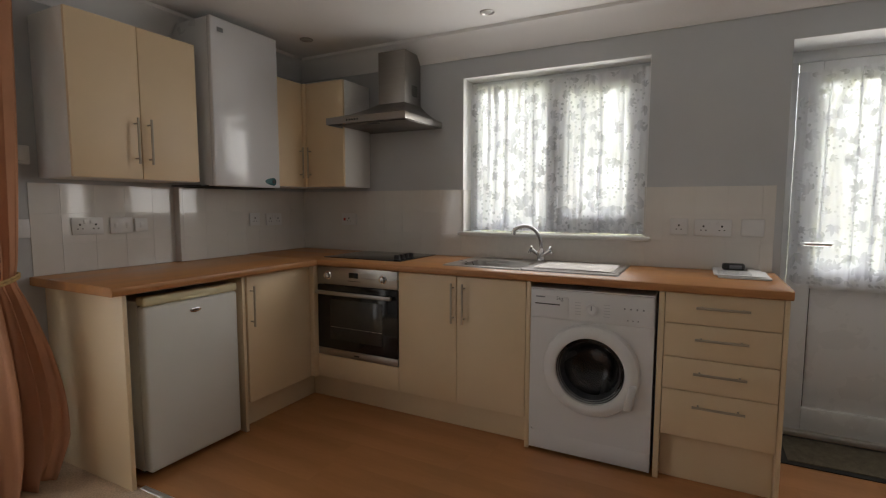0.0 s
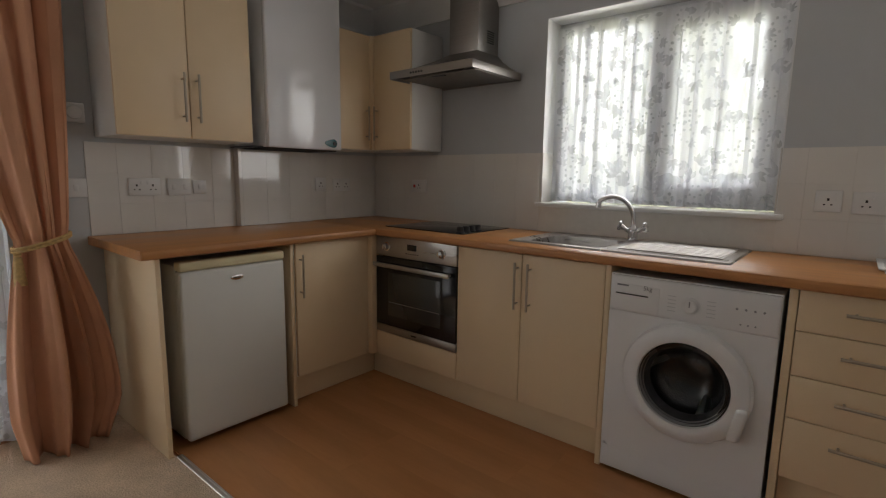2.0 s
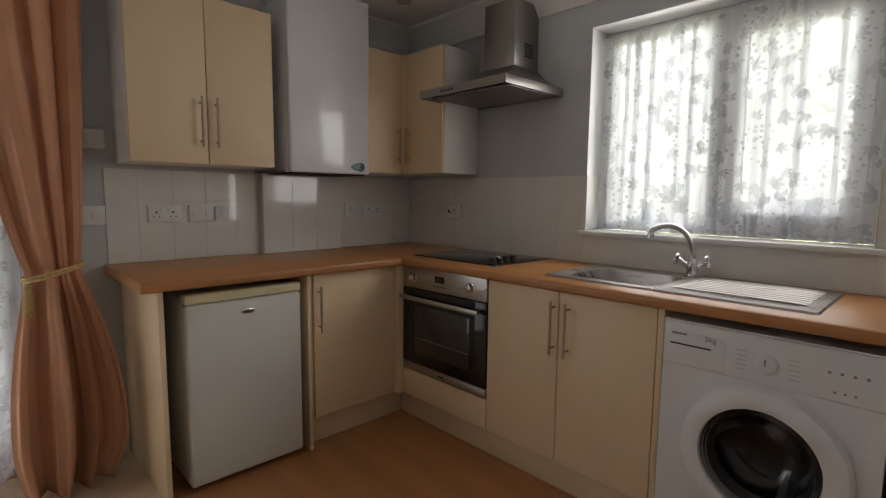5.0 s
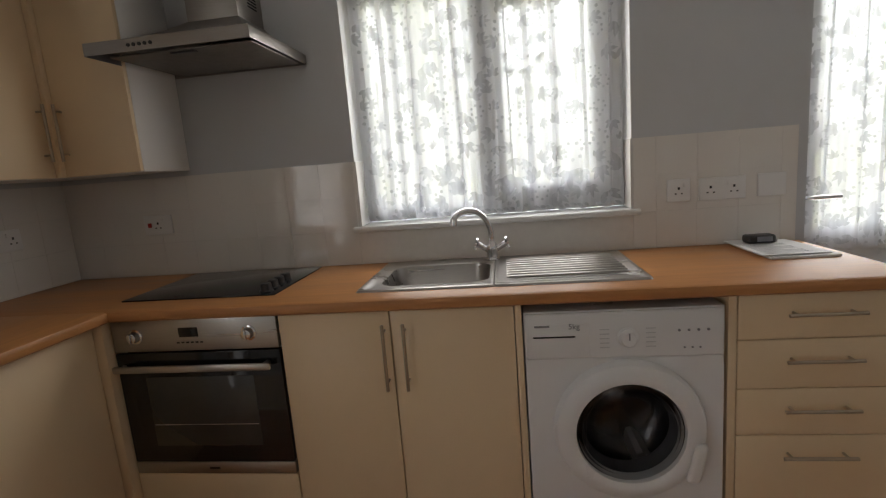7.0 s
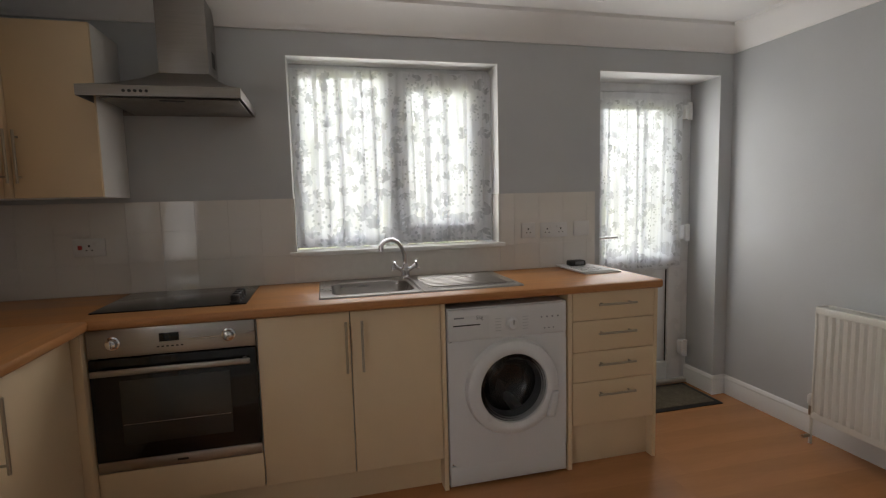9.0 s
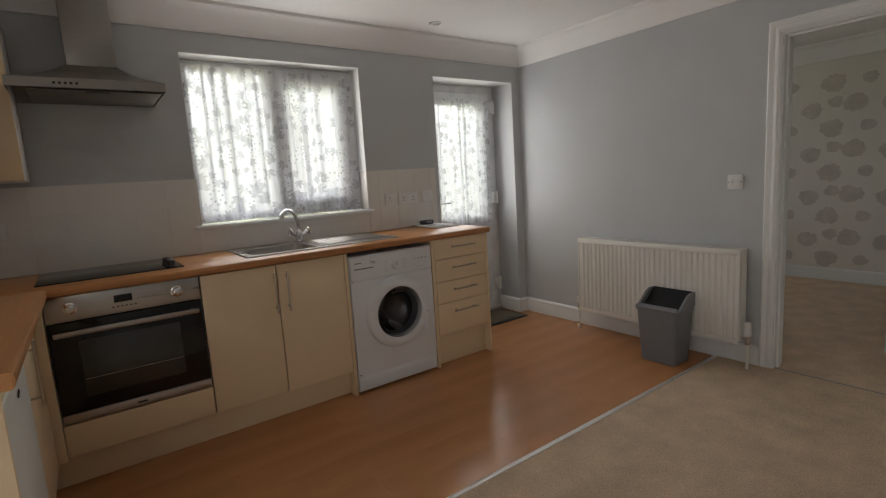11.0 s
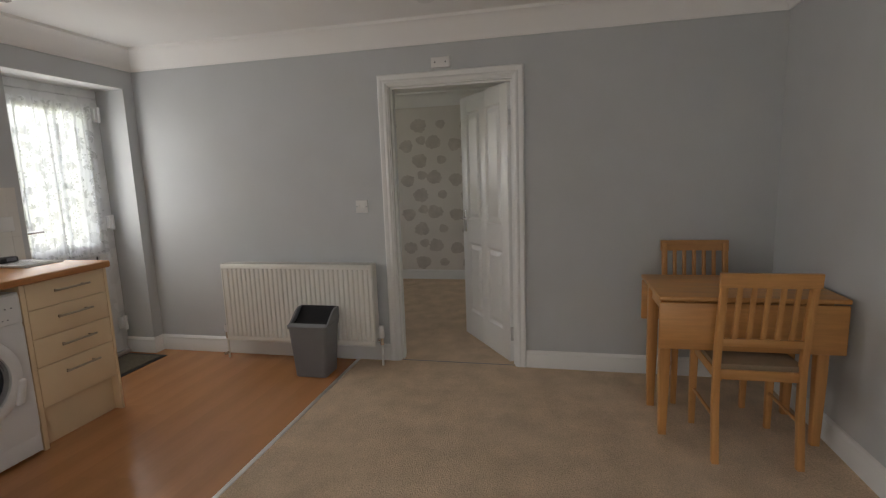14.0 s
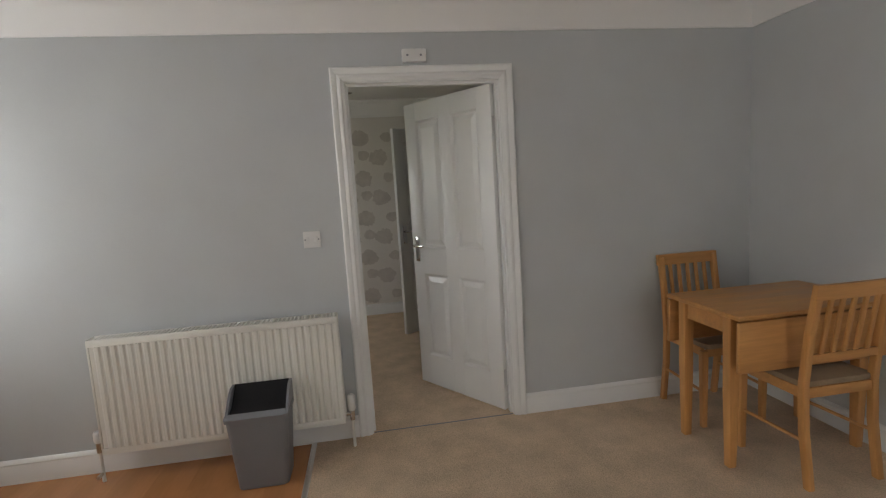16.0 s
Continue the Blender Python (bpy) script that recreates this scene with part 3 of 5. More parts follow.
for row in range(6):
    for col in range(8):
        for du, dv, r in REPEAT:
            cy, cz = 0.2 - 0.62 * col - du, 0.44 + 0.43 * row + dv
            if not (0.18 < cz < 2.12 and RS + 0.1 < cy < RN - 0.1):
                continue
            n = 40
            ph = rng.uniform(0, 6.28)
            ring = [bm.verts.new((RX - 0.0015 - 0.0004 * (col % 2), cy + r * rr * math.cos(a), cz + 0.86 * r * rr * math.sin(a))) for a, rr in ((math.tau * k / n, 1 + 0.06 * math.sin(3 * math.tau * k / n + ph) + 0.12 * rng.uniform(-1, 1)) for k in range(n))]
            bm.faces.new(ring)
mo = part("wallpaper_motif", bm, M["blob"], bpy.data.objects["wall_far_east"], "taupe flower heads printed on the wallpaper", smooth=False)
mo["kind"] = "stuff"
panel_door("door_4", (6.33, -3.02, 0.012), 122.0, "white panel door standing open in the next room")

# ---- fitted kitchen ----
FY, FX, WT = -0.575, 0.600, 0.91


def bar_handle(parent, a, b, out, material=None, r=0.0055):
    """Bar handle from a to b, standing off its front by the vector out, on two posts."""
    a, b, o = Vector(a), Vector(b), Vector(out)
    d = (b - a)
    bm = tube(bmesh.new(), [a + o, b + o], r, 10)
    for f in (0.12, 0.88):
        tube(bm, [a + d * f - o * 0.15, a + d * f + o], r * 0.75, 8)
    return part("handle", bm, material or M["nickel"], parent, "satin metal bar handle")


def rrect(x0, x1, y0, y1, z, r, n=6):
    pts = []
    for cx, cy, a0 in ((x1 - r, y1 - r, 0), (x0 + r, y1 - r, 90), (x0 + r, y0 + r, 180), (x1 - r, y0 + r, 270)):
        for k in range(n + 1):
            a = radians(a0 + 90 * k / n)
            pts.append((cx + r * math.cos(a), cy + r * math.sin(a), z))
    return pts


def loft(bm, rings, close_end=True):
    vs = [[bm.verts.new(p) for p in r] for r in rings]
    for a, b in zip(vs, vs[1:]):
        for k in range(len(a)):
            bm.faces.new((a[k], a[(k + 1) % len(a)], b[(k + 1) % len(a)], b[k]))
    if close_end:
        bm.faces.new(vs[-1])
    return vs


# corner base unit on the west run, one door
u = thing("base_cabinet", (0.3, -0.85, 0), "cream corner base unit with one door and bar handle", "cabinet", "fitted kitchen units")
bm = B(0.02, 0.58, -1.105, -0.03, 0.15, 0.868)
part("body", bm, M["carcass"], u)
d = part("door", B(0.582, FX, -1.093, -0.612, 0.156, 0.864, 0.002), M["cream"], u)
bar_handle(d, (FX, -1.072, 0.807), (FX, -1.072, 0.584), (0.032, 0, 0))
part("corner_post", B(0.584, 0.632, -0.609, -0.553, 0.156, 0.866, 0.002), M["cream"], u)
part("end_panel", B(0.02, 0.60, -1.126, -1.107, 0.0, 0.868, 0.0015), M["cream"], u)
part("plinth", B(0.516, 0.531, -1.106, -0.506, 0.0, 0.152, 0.001), M["cream"], u)

# oven housing
u = thing("oven_housing", (0.93, -0.3, 0), "cream oven housing unit on a plinth", "cabinet", "fitted kitchen units")
bm = B(0.60, 0.634, -0.55, -0.03, 0.15, 0.868)
box(bm, 1.222, 1.238, -0.55, -0.03, 0.15, 0.868)
box(bm, 0.634, 1.222, -0.55, -0.03, 0.15, 0.29)
part("body", bm, M["carcass"], u)
part("filler_panel", B(0.634, 1.236, FY, -0.552, 0.156, 0.299, 0.002), M["cream"], u)
part("plinth", B(0.532, 2.002, -0.506, -0.491, 0.0, 0.152, 0.001), M["cream"], u)
ov = thing("oven", (0.935, -0.5, 0.30), "built-in electric oven, stainless steel and black glass", "oven")
part("body", B(0.66, 1.21, -0.55, -0.08, 0.305, 0.86), M["black"], ov)
pn = part("control_panel", B(0.637, 1.233, -0.577, -0.551, 0.757, 0.866, 0.002), M["steel"], ov)
part("display", B(0.885, 0.955, -0.5785, -0.576, 0.805, 0.838, 0.001), M["blackglass"], pn)
bm = bmesh.new()
for k in range(6):
    box(bm, 0.875 + 0.017 * k, 0.884 + 0.017 * k, -0.5795, -0.576, 0.784, 0.789)
part("button_row", bm, M["black"], pn)["kind"] = "stuff"
for x in (0.725, 1.135):
    k = part("knob", lathe(bmesh.new(), (x, -0.576, 0.812), (0, -1, 0), [(0, 0.026), (0.004, 0.026), (0.006, 0.02), (0.024, 0.017), (0.026, 0.014), (0.026, 0)], 28), M["chrome"], pn, "round chrome knob")
    part("grip", B(x - 0.004, x + 0.004, -0.608, -0.6, 0.796, 0.828, 0.002), M["chrome"], k)
dr = part("oven_door", B(0.637, 1.233, -0.578, -0.551, 0.348, 0.752, 0.003), M["blackglass"], ov)
part("door_window", B(0.735, 1.130, -0.5795, -0.5775, 0.41, 0.665, 0.001), M["ovenglass"], dr)
bm = bmesh.new()
for z in (0.49,):
    tube(bm, [(0.74, -0.5797, z), (1.125, -0.5797, z)], 0.0012, 6)
part("rack", bm, M["steel"], dr)
bm = B(0.655, 1.215, -0.625, -0.612, 0.698, 0.722, 0.005)
for x in (0.68, 1.19):
    box(bm, x - 0.008, x + 0.008, -0.614, -0.577, 0.703, 0.717, 0.002)
part("door_handle", bm, M["steel"], dr, "brushed steel bar handle")
lo = part("lower_trim", B(0.637, 1.233, -0.577, -0.551, 0.302, 0.346, 0.002), M["steel"], ov)
part("badge", B(0.915, 0.955, -0.5785, -0.5765, 0.319, 0.328, 0.001), M["black"], lo)

# sink unit
u = thing("sink_cabinet", (1.63, -0.3, 0), "cream two-door base unit under the sink", "cabinet", "fitted kitchen units")
part("body", B(1.242, 2.0, -0.55, -0.03, 0.15, 0.70), M["carcass"], u)
for a, b, hx in ((1.241, 1.609, 1.592), (1.613, 2.0, 1.658)):
    d = part("door", B(a, b, FY, -0.552, 0.156, 0.864, 0.002), M["cream"], u)
    bar_handle(d, (hx, FY, 0.828), (hx, FY, 0.61), (0, -0.032, 0))
part("end_panel", B(2.003, 2.024, FY, -0.03, 0.0, 0.868, 0.0015), M["cream"], u)

# drawer unit
u = thing("drawer_cabinet", (2.87, -0.3, 0), "cream four-drawer base unit with bar handles", "cabinet", "fitted kitchen units")
part("body", B(2.645, 3.08, -0.55, -0.03, 0.2165, 0.868), M["carcass"], u)
for z0, z1 in ((0.732, 0.866), (0.580, 0.729), (0.432, 0.577), (0.218, 0.429)):
    d = part("drawer", B(2.643, 3.08, FY, -0.552, z0, z1, 0.002), M["cream"], u)
    zh = z1 - 0.058 if z1 < 0.86 else 0.81
    bar_handle(d, (2.765, FY, zh), (2.965, FY, zh), (0, -0.03, 0))
part("end_panel", B(3.083, 3.101, FY, -0.02, 0.0, 0.868, 0.0015), M["cream"], u)
part("end_panel", B(2.616, 2.64, FY, -0.03, 0.0, 0.868, 0.0015), M["cream"], u)
part("plinth", B(2.642, 3.082, -0.525, -0.51, 0.0, 0.215, 0.001), M["cream"], u)

# fridge end panel
solo("end_panel", B(0.0, 0.622, -1.757, -1.737, 0.0, 0.868, 0.0015), M["cream"], "cream end panel closing the worktop beside the fridge", "panel", "fitted kitchen units")

# worktop
w = thing("worktop", (0.4, -0.4, 0.87), "orange-brown beech laminate worktop, L-shaped", "worktop")
bm = bmesh.new()


def slab(bm, p, axis):
    """Worktop length with a rounded front edge; p gives the outline across, (out, up)."""
    return prism(bm, p, axis)


prof = [(-0.002, 0.87), (-0.592, 0.87), (-0.6, 0.876), (-0.6025, 0.888), (-0.6025, 0.897), (-0.6, 0.905), (-0.592, 0.91), (-0.002, 0.91)]
# front edge runs the full length, leaving out the sink bowl
for x0, x1 in ((0.002, 1.53), (1.945, 3.108)):
    slab(bm, [(x0, y, z) for y, z in prof], (x1 - x0, 0, 0))
box(bm, 1.53, 1.945, -0.0905, -0.002, 0.87, 0.91)
slab(bm, [(1.53, y if y < -0.45 else -0.45, z) for y, z in prof], (0.415, 0, 0))
part("long_run", bm, M["top"], w)
bm = bmesh.new()
slab(bm, [((0.66 - 0.6025) - y if y < -0.1 else 0.002, -0.6028, z) for y, z in prof], (0, -1.2107, 0))
part("short_run", bm, M["top_y"], w)
part("end_edge", B(0.002, 0.655, -1.816, -1.8138, 0.872, 0.908), M["top_y"], w)

# splashback boxing under the boiler
pipe = setting("wall_boxing", B(0, 0.048, -1.085, -0.592, 0.912, 1.350), M["grout"], "tiled pipe boxing under the boiler", False)

# fridge
f = thing("fridge", (0.3, -1.42, 0), "white under-counter fridge with cream top trim", "fridge")
part("body", B(0.06, 0.545, -1.655, -1.170, 0.02, 0.815, 0.008), M["fridge"], f)
fd = part("fridge_door", B(0.553, 0.61, -1.662, -1.165, 0.03, 0.795, 0.014, 3), M["fridge"], f)
part("seal", B(0.544, 0.554, -1.648, -1.178, 0.05, 0.80), M["gasket"], f)
bm = B(0.553, 0.612, -1.662, -1.165, 0.797, 0.838, 0.01, 3)
part("top_trim", bm, M["oldcream"], f, "yellowed cream plastic handle trim")
part("grip", B(0.60, 0.6145, -1.49, -1.34, 0.800, 0.812, 0.003), M["oldcream"], f)
bm = lathe(bmesh.new(), (0.610, -1.412, 0.742), (1, 0, 0), [(0, 0.03), (0.003, 0.03), (0.004, 0.026), (0.004, 0)], 28)
for v in bm.verts:
    v.co.z = 0.742 + (v.co.z - 0.742) * 0.36
badge = part("badge", bm, M["chrome"], fd, "oval chrome badge")
bm = B(0.6142, 0.615, -1.43, -1.394, 0.739, 0.745)
part("badge_bar", bm, M["black"], badge)
for y in (-1.62, -1.2):
    for x in (0.1, 0.5):
        part("foot", lathe(bmesh.new(), (x, y, 0), (0, 0, 1), [(0, 0.018), (0.02, 0.018), (0.022, 0.012)], 14), M["black"], f)

# washing machine
wm = thing("washing_machine", (2.32, -0.3, 0), "white front-loading washing machine under the worktop", "washing machine")
X0, X1, WF = 2.029, 2.603, -0.585
part("body", B(X0, X1, WF + 0.42, -0.09, 0.015, 0.845, 0.012, 3), M["enamel"], wm)
bm = B(X0, X0 + 0.01, WF + 0.005, WF + 0.42, 0.016, 0.842)
box(bm, X1 - 0.01, X1, WF + 0.005, WF + 0.42, 0.016, 0.842)
box(bm, X0 + 0.01, X1 - 0.01, WF + 0.005, WF + 0.42, 0.832, 0.842)
part("casing", bm, M["enamel"], wm)
part("kick_panel", B(X0 + 0.002, X1 - 0.002, WF, WF + 0.02, 0.018, 0.112, 0.004), M["enamel"], wm)
cx, cz = 2.328, 0.463
bm = bmesh.new()
n = 64
z0, z1 = 0.108, 0.702
rect = []
hole = []
for k in range(n):
    a = math.tau * (k + 0.5) / n
    dx_, dz_ = math.cos(a), math.sin(a)
    lim = min(((X1 - 0.001 - cx) if dx_ > 0 else (cx - X0 - 0.001)) / max(1e-6, abs(dx_)), ((z1 - cz) if dz_ > 0 else (cz - z0)) / max(1e-6, abs(dz_)))
    rect.append((cx + dx_ * lim, WF - 0.001, cz + dz_ * lim))
    hole.append((cx + dx_ * 0.208, WF - 0.001, cz + dz_ * 0.208))
deep = [(x, WF + 0.07, z) for x, y, z in hole]
loft(bm, [rect, hole, deep], False)
part("front_panel", bm, M["enamel"], wm)
cp = part("control_panel", B(X0 + 0.001, X1 - 0.001, WF - 0.006, WF + 0.02, 0.693, 0.838, 0.008, 3), M["enamel"], wm)
part("soap_drawer", B(X0 + 0.02, X0 + 0.19, WF - 0.0072, WF - 0.004, 0.70, 0.805, 0.001), M["enamel"], cp)
part("drawer_grip", B(X0 + 0.025, X0 + 0.15, WF - 0.0095, WF - 0.006, 0.763, 0.768, 0.0015), M["gasket"], cp)
part("brand_mark", B(X0 + 0.03, X0 + 0.075, WF - 0.0092, WF - 0.008, 0.797, 0.803), M["ink"], cp)
kn = part("programme_knob", lathe(bmesh.new(), (2.33, WF - 0.006, 0.757), (0, -1, 0), [(0, 0.031), (0.004, 0.031), (0.007, 0.026), (0.022, 0.023), (0.025, 0.019), (0.025, 0)], 32), M["enamel"], cp)
part("pointer", B(2.328, 2.332, WF - 0.0325, WF - 0.03, 0.757, 0.778), M["ink"], kn)
bm = bmesh.new()
for k in range(5):
    for s in (-1, 1):
        xx = 2.33 + s * 0.052
        box(bm, min(xx, xx + s * 0.028), max(xx, xx + s * 0.028), WF - 0.0072, WF - 0.005, 0.727 + 0.014 * k, 0.730 + 0.014 * k)
part("programme_marks", bm, M["faint"], cp)["kind"] = "stuff"
bm = bmesh.new()
for k in range(4):
    lathe(bm, (2.475 + 0.027 * k, WF - 0.006, 0.775), (0, -1, 0), [(0, 0.004), (0.002, 0.004), (0.002, 0)], 10)
for k in range(3):
    lathe(bm, (2.49 + 0.022 * k, WF - 0.006, 0.722), (0, -1, 0), [(0, 0.003), (0.002, 0.003), (0.002, 0)], 10)
part("button_row", bm, M["ink"], cp)["kind"] = "stuff"
bm = lathe(bmesh.new(), (cx, WF, cz), (0, -1, 0), [(-0.004, 0.225), (0.012, 0.224), (0.03, 0.216), (0.04, 0.198), (0.043, 0.177), (0.038, 0.161), (0.02, 0.157), (0.0, 0.156)], 64)
ring = part("porthole_door", bm, M["enamel"], wm, "round white porthole door")
bm = lathe(bmesh.new(), (cx, WF, cz), (0, -1, 0), [(-0.03, 0.212), (0.001, 0.2275)], 64)
part("door_gap", bm, M["gasket"], wm)
bm = lathe(bmesh.new(), (cx, WF, cz), (0, -1, 0), [(0.024, 0.158), (0.03, 0.153), (0.026, 0.142), (-0.01, 0.131), (-0.05, 0.115), (-0.075, 0.08), (-0.085, 0.04), (-0.087, 0)], 56)
part("door_glass", bm, M["bowl"], ring, "clear bowl-shaped door glass")
bm = lathe(bmesh.new(), (cx, WF, cz), (0, 1, 0), [(0.03, 0.2), (0.05, 0.178), (0.07, 0.165), (0.085, 0.178), (0.095, 0.2)], 48)
part("door_seal", bm, M["bin"], wm, "grey rubber door seal")
bm = lathe(bmesh.new(), (cx, WF, cz), (0, 1, 0), [(0.09, 0.205), (0.10, 0.235), (0.36, 0.235), (0.38, 0.22), (0.385, 0.05), (0.375, 0.0)], 48)
drum = part("drum", bm, M["drum"], wm, "perforated steel drum")
for k in range(3):
    a = 0.9 + k * math.tau / 3
    q = bmesh.new()
    pu, pw = Vector((math.cos(a), 0, math.sin(a))), Vector((-math.sin(a), 0, math.cos(a)))
    o_ = Vector((cx, WF + 0.11, cz))
    prism(q, [o_ + pu * 0.234 + pw * 0.045, o_ + pu * 0.18 + pw * 0.012, o_ + pu * 0.18 - pw * 0.012, o_ + pu * 0.234 - pw * 0.045], (0, 0.26, 0))
    part("paddle", q, M["plate"], drum)
bm = B(cx + 0.178, cx + 0.218, WF - 0.052, WF - 0.026, cz - 0.155, cz - 0.03, 0.012, 3)
for v in bm.verts:
    v.co.x += -0.24 * (0.0 if v.co.z > cz - 0.06 else (cz - 0.06 - v.co.z))
part("door_catch", bm, M["enamel"], ring)
for x in (X0 + 0.05, X1 - 0.05):
    part("foot", lathe(bmesh.new(), (x, -0.49, 0), (0, 0, 1), [(0, 0.02), (0.015, 0.02), (0.02, 0.012)], 14), M["black"], wm)
me = bpy.data.curves.new("digits", "FONT")
me.body, me.size, me.extrude = "5kg", 0.024, 0.0004
tx = new("capacity_text", me)
tx.parent = cp
BASE[tx] = BASE[cp]
tx.matrix_basis = Matrix.Translation(Vector((X0 + 0.13, WF - 0.0095, 0.790)) - BASE[cp]) @ pose(0, 0, 0, 90, 0, 0)
me.materials.append(M["bin"])

# hob
h = thing("hob", (0.905, -0.25, 0.91), "black glass ceramic hob with four control knobs", "hob")
part("glass_top", B(0.615, 1.195, -0.485, -0.03, 0.9105, 0.916, 0.002), M["blackglass"], h)
for k in range(4):
    c = (1.145, -0.44 + 0.052 * k, 0.916)
    part("knob", lathe(bmesh.new(), c, (0, 0, 1), [(0, 0.024), (0.004, 0.024), (0.006, 0.02), (0.027, 0.0185), (0.030, 0.015), (0.030, 0)], 24), M["black"], h, "black plastic knob")

# sink
s = thing("sink", (1.95, -0.25, 0.91), "stainless steel inset sink with ribbed drainer", "sink")
bm = bmesh.new()
sx0, sx1, sy0, sy1 = 1.488, 2.43, -0.512, -0.03
bx0, bx1, by0, by1 = 1.545, 1.925, -0.435, -0.105


vs = loft(bm, [rrect(sx0, 1.945, sy0, sy1, 0.9105, 0.012), rrect(sx0 + 0.004, 1.941, sy0 + 0.004, sy1 - 0.004, 0.917, 0.012), rrect(sx0 + 0.018, 1.938, sy0 + 0.018, sy1 - 0.012, 0.918, 0.014), rrect(sx0 + 0.024, 1.936, sy0 + 0.024, sy1 - 0.02, 0.914, 0.016), rrect(bx0 - 0.012, bx1 + 0.01, by0 - 0.012, by1 + 0.012, 0.914, 0.075), rrect(bx0, bx1, by0, by1, 0.909, 0.07), rrect(bx0 + 0.008, bx1 - 0.008, by0 + 0.008, by1 - 0.008, 0.87, 0.065), rrect(bx0 + 0.02, bx1 - 0.02, by0 + 0.02, by1 - 0.02, 0.77, 0.06), rrect(bx0 + 0.05, bx1 - 0.05, by0 + 0.05, by1 - 0.05, 0.755, 0.04)])
part("bowl", bm, M["steel"], s)
bm = bmesh.new()
loft(bm, [rrect(1.9455, sx1, sy0, sy1, 0.9105, 0.012), rrect(1.9455, sx1 - 0.004, sy0 + 0.004, sy1 - 0.004, 0.917, 0.012), rrect(1.95, sx1 - 0.018, sy0 + 0.018, sy1 - 0.012, 0.918, 0.014), rrect(1.956, sx1 - 0.024, sy0 + 0.024, sy1 - 0.02, 0.914, 0.016)])
dn = part("drainer", bm, M["steel"], s)
for k in range(9):
    y = -0.405 + 0.038 * k
    part("rib", tube(bmesh.new(), [(1.985, y, 0.9125), (2.0, y, 0.9155), (2.365, y, 0.9155), (2.385, y, 0.9125)], 0.0055, 8), M["steel"], dn)
part("waste", lathe(bmesh.new(), (1.735, -0.27, 0.755), (0, 0, 1), [(0, 0.04), (0.003, 0.04), (0.003, 0.03), (-0.0005, 0.026), (-0.0005, 0)], 28), M["chrome"], s)

# tap
t = thing("mixer_tap", (1.93, -0.085, 0.914), "chrome swan-neck mixer tap with two cross-head handles", "tap")
tx0, ty0 = 1.932, -0.082
part("base", lathe(bmesh.new(), (tx0, ty0, 0.9145), (0, 0, 1), [(0, 0.03), (0.006, 0.03), (0.01, 0.024), (0.03, 0.022), (0.045, 0.026), (0.062, 0.022), (0.072, 0.014), (0.078, 0.012)], 28), M["chrome"], t)
pts = [(tx0, ty0, 0.985)]
dirx, diry = -0.78, -0.62
for k in range(13):
    a = radians(124) * k / 12
    o = 0.108 * (1 - math.cos(a))
    pts.append((tx0 + dirx * o, ty0 + diry * o, 1.004 + 0.122 * math.sin(a)))
pts.append((pts[-1][0] + dirx * 0.004, pts[-1][1] + diry * 0.004, pts[-1][2] - 0.01))
part("spout", tube(bmesh.new(), pts, 0.0115, 14), M["chrome"], t)
part("aerator", tube(bmesh.new(), [(pts[-1][0], pts[-1][1], pts[-1][2] + 0.004), (pts[-1][0] + dirx * 0.004, pts[-1][1] + diry * 0.004, pts[-1][2] - 0.022)], 0.0135, 14), M["chrome"], t)
for sgn in (-1, 1):
    hx = tx0 + sgn * 0.046
    bm = tube(bmesh.new(), [(tx0 + sgn * 0.015, ty0, 0.955), (hx, ty0 - 0.004, 0.975)], 0.011, 12)
    tube(bm, [(hx, ty0 - 0.004, 0.975), (hx + sgn * 0.012, ty0 - 0.006, 0.982)], 0.014, 12)
    arm = part("handle", bm, M["chrome"], t)
    c = Vector((hx + sgn * 0.016, ty0 - 0.006, 0.984))
    bm = bmesh.new()
    for ang in (0, 60, 120):
        v = Vector((0.3 * sgn * math.sin(radians(ang)) * -1, math.cos(radians(ang)), math.sin(radians(ang)))) * 0.024
        tube(bm, [c - v, c + v], 0.006, 8)
    part("cross_head", bm, M["chrome"], arm)

# extractor hood
h = thing("cooker_hood", (0.955, -0.2, 1.76), "stainless steel pyramid chimney cooker hood", "cooker hood")
hx0, hx1, hy0 = 0.635, 1.222, -0.465
bm = bmesh.new()
rings = [[(hx0, -0.003, z), (hx1, -0.003, z), (hx1, hy0, z), (hx0, hy0, z)] for z in (1.752, 1.79)]
for z, f in ((1.793, 0.0), (1.825, 0.42), (1.865, 0.76), (1.905, 1.0)):
    a, b, c = hx0 + (0.855 - hx0) * f, hx1 + (1.062 - hx1) * f, hy0 + (-0.205 - hy0) * f
    rings.append([(a + (0.004 if f == 0 else 0), -0.003, z), (b - (0.004 if f == 0 else 0), -0.003, z), (b, c, z), (a, c, z)])
loft(bm, rings)
part("canopy", bm, M["hood_steel"], h)
part("chimney", B(0.857, 1.06, -0.203, -0.003, 1.905, 2.235, 0.002), M["hood_steel"], h)
bm = bmesh.new()
for k in range(6):
    box(bm, 1.0605, 1.0615, -0.12, -0.05, 1.96 + 0.012 * k, 1.966 + 0.012 * k)
part("vent_slots", bm, M["gasket"], h)
part("filter", B(0.70, 1.21, -0.43, -0.05, 1.747, 1.753, 0.002), M["filter"], h, "dull metal grease filter")
part("filter_handle", B(0.91, 1.0, -0.418, -0.4, 1.743, 1.747, 0.001), M["black"], h)
for k in range(5):
    part("button", lathe(bmesh.new(), (0.80 + 0.02 * k, hy0, 1.772), (0, -1, 0), [(0, 0.006), (0.003, 0.006), (0.003, 0)], 12), M["black"], h)

